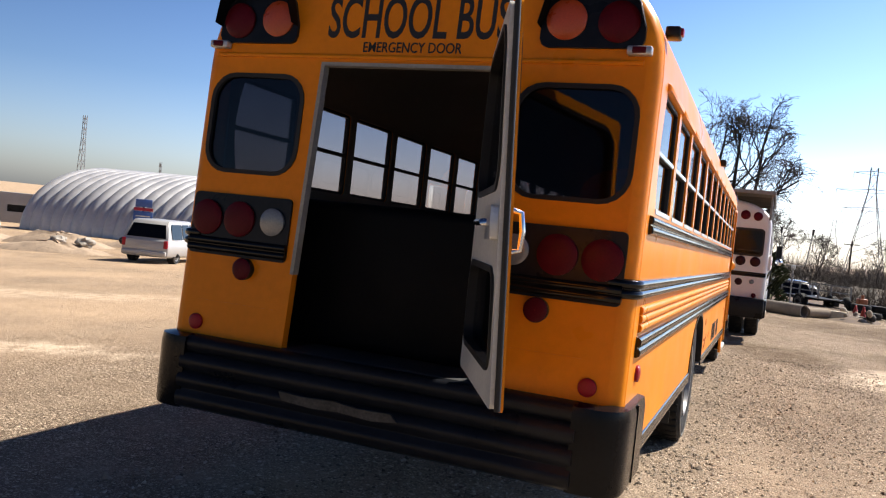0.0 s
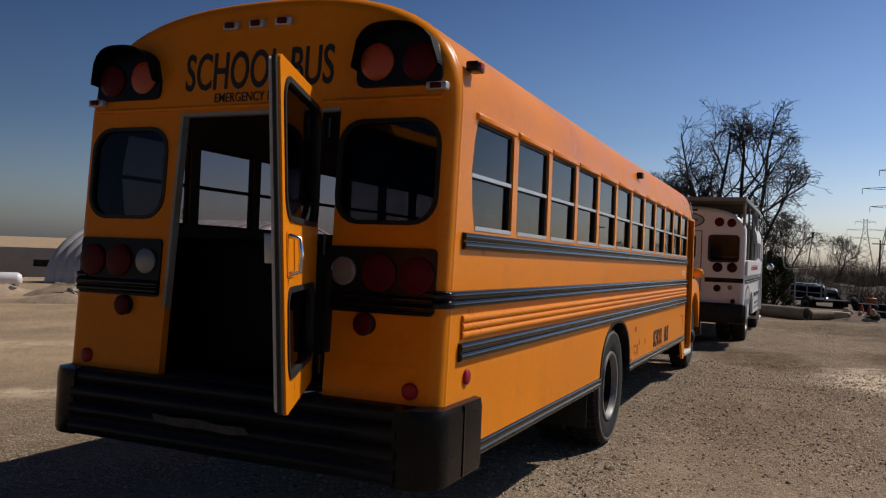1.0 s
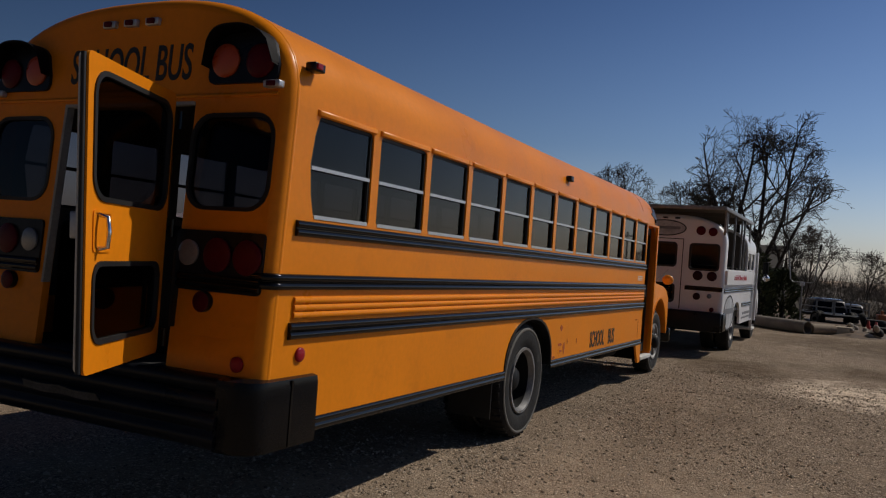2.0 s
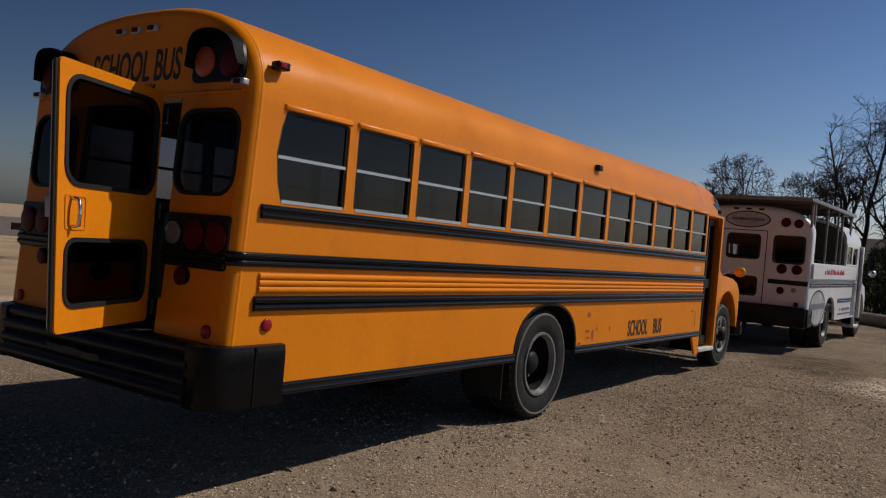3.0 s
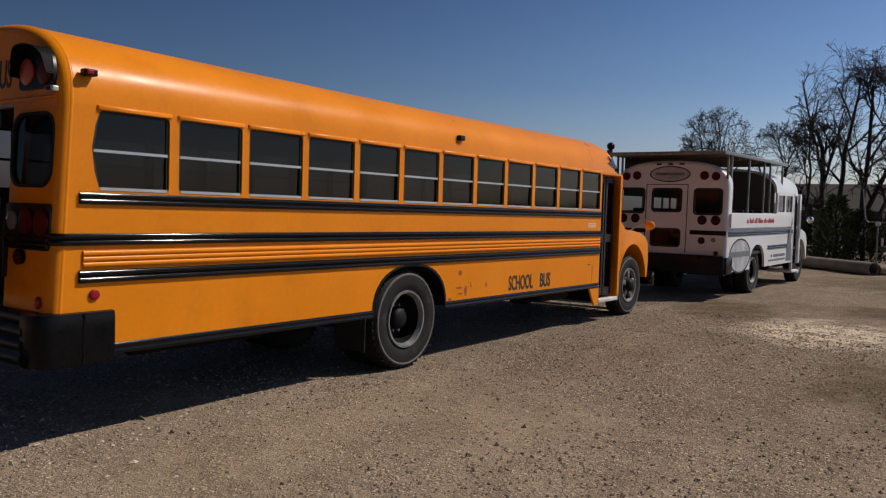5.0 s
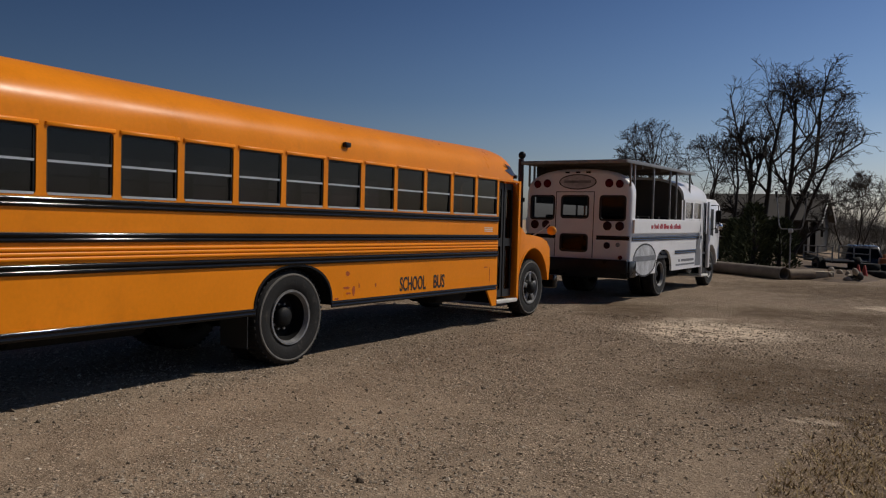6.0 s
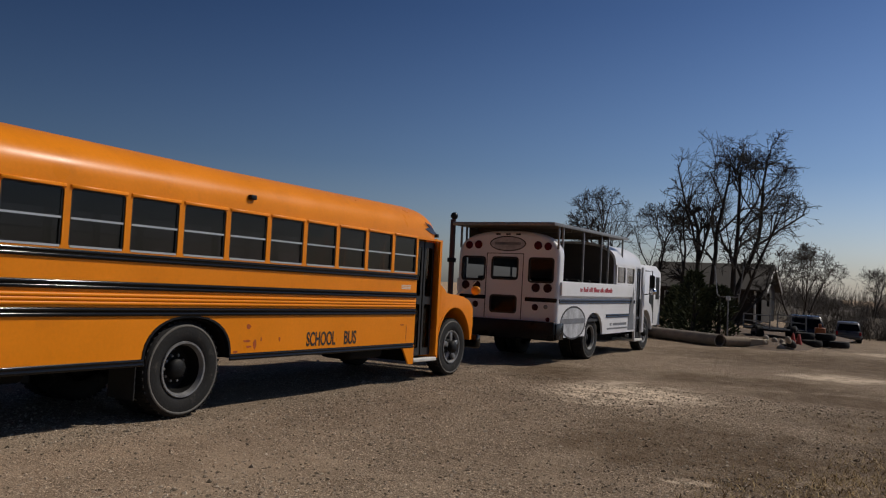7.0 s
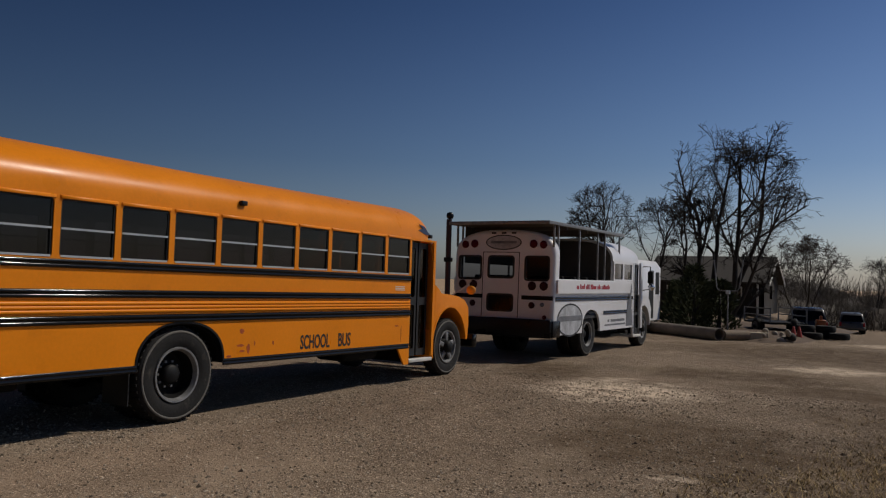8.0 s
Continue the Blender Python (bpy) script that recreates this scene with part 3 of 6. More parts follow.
def rear_lamps():
    for side in (1, -1):
        def sx(x):
            return x if side > 0 else -W - x

        def span(a, b):
            return (a, b) if side > 0 else (-W - b, -W - a)

        a, b = span(-0.665, -0.055)
        panel = part("tail_lamp_panel", plate(bmesh.new(), rrect(a, b, 1.412, 1.742, 0.025, 3), [], lambda u, v, d: rear_place(u, v, d - 0.014), 0.016), BLACK_WORN, bus, "glossy black tail lamp panel")
        put_lens(0.072, 0.010, sx(-0.565), 1.615, CLEAR, panel, "reversing_lamp", 0.014, "clear round reversing lamp")
        put_lens(0.094, 0.011, sx(-0.36), 1.612, RED_DARK, panel, "tail_lamp", 0.014, "dark red round tail lamp")
        put_lens(0.094, 0.011, sx(-0.155), 1.608, RED_DARK, panel, "tail_lamp", 0.014)
        bm = bmesh.new()
        sweep(bm, [(a, lean(1.46) - 0.014, 0, -1), (b, lean(1.46) - 0.014, 0, -1)], rail_profile(1.425, 1.505, 0.018, 2))
        part("panel_rail", bm, BLACK, panel)
        # round stop lamp on a short drum
        bm = bmesh.new()
        lathe(bm, [(0.055, 0.0), (0.058, 0.036), (0.05, 0.04)], 24)
        part("stop_lamp", bm, BLACK_WORN, bus, "", pose(sx(-0.425), lean(1.36), 1.355, 0, 0, -90))
        part("lamp_lens", lens(bmesh.new(), 0.055, 0.008, 0.004), RED_DARK, bus, "", pose(sx(-0.425), lean(1.36) - 0.036, 1.355))
        put_lens(0.042, 0.008, sx(-0.158), 1.045, RED, bus, "reflector", 0.0, "round red reflector")
        # warning lamp housing under an arched black hood
        a, b = span(-0.565, -0.085)
        z0, z1 = 2.555, 2.82
        hi, lo = (b, a) if side > 0 else (a, b)
        shape = []
        for k in range(15):
            f = k / 14
            c = 2 * f - 1
            arch = abs(1 - abs(c) ** (2.6 if c > 0 else 3.4)) ** 0.5
            shape.append((lo + (hi - lo) * f, z0 + 0.10 + (z1 + 0.03 - z0 - 0.10) * arch))
        turn = 1 if side > 0 else -1
        poly = [(hi, z0 + 0.04), (hi - turn * 0.012, z0 + 0.012), (hi - turn * 0.04, z0), (lo + turn * 0.04, z0), (lo + turn * 0.012, z0 + 0.012), (lo, z0 + 0.04), *shape]
        house = part("warning_lamp_panel", plate(bmesh.new(), poly, [], lambda u, v, d: rear_place(u, v, d - 0.02), 0.022), BLACK_WORN, bus, "black hooded warning lamp panel")
        bm = bmesh.new()
        ridge = shape
        outer = [[(x, lean(z) - 0.02 - dep * (0.25 + 0.75 * math.sin(math.pi * min(1, max(0, (k + 0.6) / (len(ridge))))) ** 0.5), z + dz) for k, (x, z) in enumerate(ridge)] for dep, dz in ((0.0, 0.0), (0.13, 0.004), (0.13, -0.006), (0.0, -0.012))]
        loft(bm, outer)
        part("lamp_hood", bm, VINYL, house)
        put_lens(0.094, 0.014, sx(-0.445), 2.682, AMBER, house, "warning_lamp", 0.02, "amber round warning lamp")
        put_lens(0.094, 0.014, sx(-0.205), 2.672, RED_DARK, house, "warning_lamp", 0.02, "dark red round warning lamp")
        x = sx(-0.10)
        m = part("marker_lamp", boxed(x - 0.055, x + 0.055, lean(2.54) - 0.05, lean(2.54), 2.522, 2.562, bevel=0.008), ALU, bus, "small chrome marker lamp")
        part("lamp_lens", boxed(x - 0.03, x + 0.03, lean(2.54) - 0.058, lean(2.54) - 0.04, 2.528, 2.556, bevel=0.004), RED_DARK, m)
        # marker lamp on the flank
        x = 0.0 if side > 0 else -W
        m = part("marker_lamp", boxed(x - 0.025, x + 0.045, 0.215, 0.315, 2.65, 2.70, bevel=0.01), BLACK_WORN, bus, "small dark marker lamp")
        part("lamp_lens", boxed(x - 0.02 + (0.055 if side > 0 else -0.02), x + (0.05 if side > 0 else -0.05) + 0.006, 0.225, 0.275, 2.66, 2.692, bevel=0.004), RED, m)
        part("side_reflector", lens(bmesh.new(), 0.04, 0.008), RED, bus, "round red reflector", pose(x, 0.325, 1.095, 0, 0, 90 if side > 0 else -90))
    for k in (-1, 0, 1):
        x, z = -1.22 + 0.175 * k, 2.945
        m = part("clearance_lamp", boxed(x - 0.05, x + 0.05, lean(z) - 0.03, lean(z) + 0.01, z - 0.022, z + 0.022, bevel=0.006), ALU, bus, "small chrome clearance lamp")
        part("lamp_lens", boxed(x - 0.028, x + 0.028, lean(z) - 0.045, lean(z) - 0.02, z - 0.016, z + 0.016, bevel=0.006), RED_DARK, m)


def rear_bumper():
    ribs = []
    z = 0.605
    for h, o in ((0.10, 0.13), (0.09, 0.13), (0.10, 0.12), (0.085, 0.10)):
        for f, q in ((0.03, 0.80), (0.25, 0.98), (0.5, 1.0), (0.75, 0.98), (0.97, 0.80)):
            ribs.append((o * q, z + h * f))
        z += h
    prof = [(-0.02, 0.605), *ribs, (-0.02, z)]
    bm = bmesh.new()
    sweep(bm, [(-W + 0.17, 0.0, 0, -1), (-0.17, 0.0, 0, -1)], prof)
    bumper = part("rear_bumper", bm, BLACK_WORN, bus, "ribbed black steel rear bumper")
    for flip in (False, True):
        prof2 = [(-0.03, 0.60), (0.035, 0.60), (0.042, 0.62), (0.042, 0.93), (0.034, 0.972), (-0.03, 0.985)]
        path = [(0, 0.47, 1, 0), (0, 0.05, 1, 0)]
        for k in range(1, 7):
            a = radians(90 * k / 6)
            path.append((-0.12 + 0.12 * math.cos(a), 0.03 - 0.10 * math.sin(a), math.cos(a), -math.sin(a)))
        path.append((-0.19, -0.07, 0, -1))
        bm = bmesh.new()
        sweep(bm, mirrored(path) if flip else path, prof2)
        part("bumper_corner", bm, BUMPER, bumper)
        x = 0.041 if not flip else -W - 0.041
        part("corner_seam", boxed(x - 0.006, x + 0.006, 0.22, 0.235, 0.61, 0.965), BLACK, bumper)
    part("step_plate", plate(bmesh.new(), [(-1.62, 0.752), (-1.45, 0.742), (-1.30, 0.75), (-1.12, 0.74), (-0.99, 0.755), (-1.03, 0.79), (-1.2, 0.783), (-1.33, 0.797), (-1.5, 0.787), (-1.64, 0.795)], [], lambda u, v, d: (u, -0.137 + d, v), 0.02), surface("bare_worn_steel", (0.06, 0.056, 0.05), 0.6, 0.2, vary=0.6, scale=9, bump=0.2), bumper, "bare worn steel patch")
    part("door_sill", boxed(-1.72, -0.65, -0.03, 0.3, 0.962, 0.982, bevel=0.005), FLOORING, bus)


def rear_door():
    """The emergency door, swung wide open on its hinge."""
    hinge = Vector((-0.70, -0.03, 0.05))
    way = Vector((0.427, -0.838, 0)).normalized()
    out = Vector((way.y * -1, way.x, 0))
    h = 0.945

    def place(u, v, d):
        sag = u / h * (v - 1.0) / 1.43
        p = hinge + way * u - out * d + Vector((-0.07, -0.045, 0)) * sag
        return (p.x, p.y, v + 0.05)

    up, lo = rrect(0.045, 0.885, 1.785, 2.365, 0.11), rrect(0.07, 0.875, 1.135, 1.495, 0.08)
    shape = rrect(0.0, h, 1.0, 2.435, 0.03, 3)
    door = part("rear_door", plate(bmesh.new(), shape, [up, lo], place, 0.014), YELLOW, bus, "open yellow emergency door with two dark windows")
    part("inner_panel", plate(bmesh.new(), rrect(0.01, h - 0.005, 1.01, 2.425, 0.03, 3), [rrect(0.055, 0.875, 1.795, 2.355, 0.10), rrect(0.08, 0.865, 1.145, 1.485, 0.07)], lambda u, v, d: place(u, v, d + 0.014), 0.034), WHITE_TRIM, door, "off-white inner door skin")
    bm = bmesh.new()
    tube(bm, [place(h + 0.004, z, 0.022) for z in (1.01, 1.4, 1.9, 2.42)], 0.012)
    part("door_seal", bm, RUBBER, door)
    for a, b, c, d0, r in ((0.045, 0.885, 1.785, 2.365, 0.11), (0.07, 0.875, 1.135, 1.495, 0.08)):
        g = part("door_window", plate(bmesh.new(), rrect(a - 0.010, b + 0.010, c - 0.010, d0 + 0.010, r + 0.010), [rrect(a + 0.014, b - 0.014, c + 0.014, d0 - 0.014, r - 0.012)], lambda u, v, d: place(u, v, d - 0.008), 0.064), RUBBER, door, "dark window in a rubber gasket")
        p = part("pane", plate(bmesh.new(), rrect(a + 0.01, b - 0.01, c + 0.01, d0 - 0.01, r - 0.01), [], lambda u, v, d: place(u, v, d + 0.012), 0.005), PRIVACY, g)
    # recessed pull with a bar handle
    part("handle_recess", plate(bmesh.new(), rrect(0.70, 0.885, 1.545, 1.735, 0.02, 3), [rrect(0.712, 0.873, 1.557, 1.723, 0.014, 3)], lambda u, v, d: place(u, v, d - 0.006), 0.01), YELLOW, door)
    bm = bmesh.new()
    tube(bm, [place(0.83, 1.56, -0.004), place(0.83, 1.57, -0.045), place(0.83, 1.64, -0.052), place(0.83, 1.705, -0.045), place(0.83, 1.715, -0.004)], 0.011)
    part("door_handle", bm, CHROME, door, "bright bar handle")
    bm = bmesh.new()
    tube(bm, [place(0.80, 1.66, 0.05), place(0.80, 1.66, 0.09), place(0.58, 1.66, 0.09)], 0.014)
    part("latch_lever", bm, CHROME, door)
    part("latch_box", plate(bmesh.new(), rrect(0.74, 0.93, 1.60, 1.72, 0.01, 2), [], lambda u, v, d: place(u, v, d + 0.048), 0.03), ALU, door)
    for z in (1.14, 1.74, 2.34):
        bm = bmesh.new()
        tube(bm, [(hinge.x + 0.03, hinge.y + 0.012, z - 0.05), (hinge.x + 0.03, hinge.y + 0.012, z + 0.05)], 0.016)
        part("hinge", bm, BLACK, door)
    part("hinge_seal", boxed(-0.648, -0.626, -0.012, 0.03, 1.2, 1.62), RUBBER, bus)


def rear_letters():
    def at(x, z):
        return lambda u, v, d: rear_place(x + u, z + v, -0.001 - d)

    part("lettering", lettering("SCHOOL BUS", 0.215, 0.985, at(-1.70, 2.590), bold=0.012), LETTER, bus, "black words SCHOOL BUS")
    part("lettering", lettering("EMERGENCY DOOR", 0.052, 0.535, at(-1.485, 2.520), bold=0.006), LETTER, bus, "small black words EMERGENCY DOOR")

    def side(y, z):
        return lambda u, v, d: (0.001 + d, y + u, z + v)

    part("lettering", lettering("SCHOOL", 0.195, 0.63, side(6.09, 0.765)), LETTER, bus, "black word SCHOOL")
    part("lettering", lettering("BUS", 0.195, 0.29, side(6.92, 0.765)), LETTER, bus, "black word BUS")
    for y, z, w, h, n in ((4.98, 1.05, 0.05, 0.05, 7), (4.96, 0.87, 0.09, 0.02, 5), (5.0, 0.80, 0.07, 0.018, 6), (5.10, 0.83, 0.035, 0.09, 7), (5.21, 0.89, 0.02, 0.045, 6), (5.55, 0.88, 0.02, 0.05, 6), (4.78, 0.745, 0.05, 0.02, 6), (8.55, 0.90, 0.012, 0.18, 5), (8.42, 1.02, 0.08, 0.02, 5)):
        poly = [(y + 0.8 * w * math.cos(2 * math.pi * k / n) * random.uniform(0.5, 1.3), z + 0.75 * h * math.sin(2 * math.pi * k / n) * random.uniform(0.5, 1.3)) for k in range(n)]
        part("rust_patch", plate(bmesh.new(), poly, [], lambda u, v, d: (0.002 - d, u, v), 0.004), RUST, bus, "small brown rust patch")
    for k in range(3):
        part("lettering", plate(bmesh.new(), [(8.35, 1.59 + 0.026 * k), (8.62, 1.59 + 0.026 * k), (8.62, 1.603 + 0.026 * k), (8.35, 1.603 + 0.026 * k)], [], lambda u, v, d: (0.002 - d, u, v), 0.004), WHITE_TRIM, bus, "small pale line of print")
    # dark bird-like emblem on the roof edge, drawn as a plain swept shape
    bm = bmesh.new()
    for pts in ([(9.0, 2.60), (9.12, 2.635), (9.26, 2.60), (9.36, 2.55), (9.30, 2.53), (9.16, 2.545)], [(9.16, 2.56), (9.30, 2.57), (9.2, 2.67), (9.02, 2.71), (9.14, 2.64)]):
        plate(bm, pts, [], lambda u, v, d: (-0.012 - 0.10 * max(0, v - 2.53) ** 1.2 * 2.4 - 0.14 * max(0, u - 9.15) ** 2 + 0.014 - d, u, v), 0.012)
    part("emblem", bm, surface("dark_blue_decal", (0.02, 0.025, 0.06), 0.4, bump=0), bus, "dark blue swept emblem")


def wheel(parent, x, y, z, r, face, deep, name="wheel", rim_r=None):
    """A lorry wheel: face is +1 when its outer side looks to +x; deep sets a dished rear rim."""
    rim_r = rim_r or r * 0.56
    w = 0.27
    bm = bmesh.new()
    prof = [(rim_r, -w * 0.9), (rim_r + 0.02, -w), (r * 0.86, -w), (r * 0.97, -w * 0.92), (r, -w * 0.8), (r, -w * 0.2), (r * 0.975, -w * 0.08), (r * 0.93, -0.005), (r * 0.86, 0.006), (r * 0.72, 0.004), (rim_r + 0.02, -0.012), (rim_r, -0.03)]
    lathe(bm, prof, 56)
    base = part(name, bm, TYRE, parent, "dusty black lorry tyre on a steel rim", pose(x, y, z, 0, 0, 0 if face > 0 else 180))
    # tread ribs across the shoulder
    bm = bmesh.new()
    for k in range(44):
        a = 2 * math.pi * k / 44
        c, s = math.cos(a), math.sin(a)
        for lo, hi in ((-w * 0.42, -w * 0.08), (-w * 0.92, -w * 0.58)):
            q = [(lo, -0.016), (hi, -0.016), (hi, 0.016), (lo, 0.016)]
            inner = [bm.verts.new((p, (r - 0.006) * c - t * s, (r - 0.006) * s + t * c)) for p, t in q]
            outer = [bm.verts.new((p, (r + 0.008) * c - t * 0.8 * s, (r + 0.008) * s + t * 0.8 * c)) for p, t in q]
            bm.faces.new(outer)
            for i in range(4):
                bm.faces.new((inner[i], inner[(i + 1) % 4], outer[(i + 1) % 4], outer[i]))
    part("tread", bm, TYRE, base)
    bm = bmesh.new()
    lathe(bm, [(r * 0.925, 0.0005), (r * 0.915, 0.008), (r * 0.885, 0.0095), (r * 0.875, 0.004)], 56)
    part("scuffed_edge", bm, DUSTY, base, "pale scuffed ring on the sidewall")
    bm = bmesh.new()
    d = -0.20 if deep else -0.06
    lathe(bm, [(rim_r + 0.012, -0.012), (rim_r + 0.008, 0.004), (rim_r - 0.014, 0.002), (rim_r - 0.03, -0.03), (rim_r - 0.036, -0.05)], 48)
    part("rim", bm, STEEL, base, "grey painted steel rim")
    # dish and hub near-black: shade of the recess is put into the colour
    bm = bmesh.new()
    lathe(bm, [(rim_r - 0.034, -0.045), (rim_r - 0.046, d * 0.8), (rim_r - 0.065, d - 0.004), (rim_r * 0.62, d - 0.01), (rim_r * 0.5, d + (0.03 if deep else 0.045)), (rim_r * 0.40, d + 0.04), (rim_r * 0.38, d + 0.10), (rim_r * 0.28, d + 0.13), (0.001, d + 0.135)], 40)
    part("hub", bm, STEEL_DARK, base, "dished hub, its recess shade put into a near-black colour")
    for k in range(10 if deep else 5):
        n = 10 if deep else 5
        a = 2 * math.pi * k / n
        bm = bmesh.new()
        if deep:
            tube(bm, [(d + 0.02, 0, 0), (d + 0.055, 0, 0)], 0.016, 6)
            part("wheel_nut", bm, STEEL, base, "", pose(0, rim_r * 0.48 * math.cos(a), rim_r * 0.48 * math.sin(a)))
        else:
            box(bm, d - 0.01, d + 0.05, -0.045, 0.045, rim_r * 0.35, rim_r - 0.02, bevel=0.014)
            part("spoke", bm, STEEL, base, "", pose(0, 0, 0, math.degrees(a), 0, 0))
    return base


def running_gear():
    for side in (1, -1):
        x = -0.075 if side > 0 else -W + 0.075
        wheel(bus, x + side * 0.035, 4.03, 0.580, 0.545, side, True)
        wheel(bus, x - side * 0.305, 4.03, 0.580, 0.545, side, True)
        wheel(bus, x - side * 0.02, 10.22, 0.60, 0.502, side, False)
    for x in (-0.80, -1.64):
        part("chassis_rail", boxed(x - 0.04, x + 0.04, 0.1, 10.8, 0.62, 0.86, bevel=0.01), CHASSIS, bus)
    for y, r in ((4.02, 0.09), (10.18, 0.06)):
        bm = bmesh.new()
        tube(bm, [(-0.3, y, 0.55), (-1.0, y, 0.55), (-1.15, y, 0.55), (-1.30, y, 0.55), (-1.45, y, 0.55), (-2.14, y, 0.55)], [r, r, r * 1.9, r * 2.1, r, r], 12)
        part("axle", bm, CHASSIS, bus)
    for k in range(7):
        y = 0.5 + 1.3 * k
        part("cross_member", boxed(-2.36, -0.08, y - 0.03, y + 0.03, 0.80, 0.90), CHASSIS, bus)
    part("fuel_tank", boxed(-0.75, -0.18, 7.3, 8.2, 0.50, 0.86, bevel=0.08, seg=3), CHASSIS, bus)
    bm = bmesh.new()
    tube(bm, [(-0.6, 1.0, 0.62), (-0.6, 2.4, 0.62)], 0.13, 14)
    part("silencer", bm, CHASSIS, bus)
    bm = bmesh.new()
    tube(bm, [(-0.6, 2.3, 0.62), (-0.6, 5.0, 0.66), (-0.8, 9.0, 0.7)], 0.05, 10)
    part("exhaust_pipe", bm, CHASSIS, bus)
    for side in (0, 1):
        x0, x1 = (-0.55, -0.06) if side == 0 else (-W + 0.06, -W + 0.55)
        bm = bmesh.new()
        outer, inner = arch_line(4.05, 0.63, 0.70, 1.165), arch_line(4.05, 0.61, 0.70, 1.145)
        plate(bm, outer + inner[::-1], [], lambda u, v, d: (x0 + d, u, v), x1 - x0)
        part("wheel_housing", bm, CHASSIS, bus)
        xi = -0.57 if side == 0 else -W + 0.57
        part("wheel_housing", plate(bmesh.new(), outer, [], lambda u, v, d: (xi - d, u, v), 0.02), CHASSIS, bus)
        part("mud_flap", boxed(x0 + 0.02, x1 - 0.05, 3.42, 3.435, 0.28, 0.80), RUBBER, bus)


def bus_inside():
    for x0, x1, y0, y1 in ((-W + 0.05, -0.05, 0.06, 3.36), (-W + 0.62, -0.62, 3.36, 4.74), (-W + 0.05, -0.05, 4.74, 8.75)):
        part("floor", boxed(x0, x1, y0, y1, 0.90, 0.955), FLOORING, bus, "dark ribbed floor")
    part("floor", boxed(-W + 0.05, -0.85, 8.75, 9.5, 0.90, 0.955), FLOORING, bus)
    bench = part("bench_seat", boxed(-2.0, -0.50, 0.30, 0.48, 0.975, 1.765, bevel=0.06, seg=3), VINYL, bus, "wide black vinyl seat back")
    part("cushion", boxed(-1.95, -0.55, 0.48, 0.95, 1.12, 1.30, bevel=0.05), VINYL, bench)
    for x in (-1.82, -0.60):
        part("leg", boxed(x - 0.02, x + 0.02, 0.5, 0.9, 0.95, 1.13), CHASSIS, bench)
    front = [(x, z) for x, z in outline(0.30, z0=0.9)]
    part("front_wall", plate(bmesh.new(), front, [rrect(-2.05, -1.26, 1.75, 2.45, 0.1), rrect(-1.18, -0.40, 1.75, 2.45, 0.1)], lambda u, v, d: (u, 9.57 - d, v), 0.05), YELLOW, bus)
    for a, b in ((-2.05, -1.26), (-1.18, -0.40)):
        part("windscreen", plate(bmesh.new(), rrect(a + 0.01, b - 0.01, 1.76, 2.44, 0.1), [], lambda u, v, d: (u, 9.55 - d, v), 0.006), SIDE_GLASS, bus).visible_shadow = False


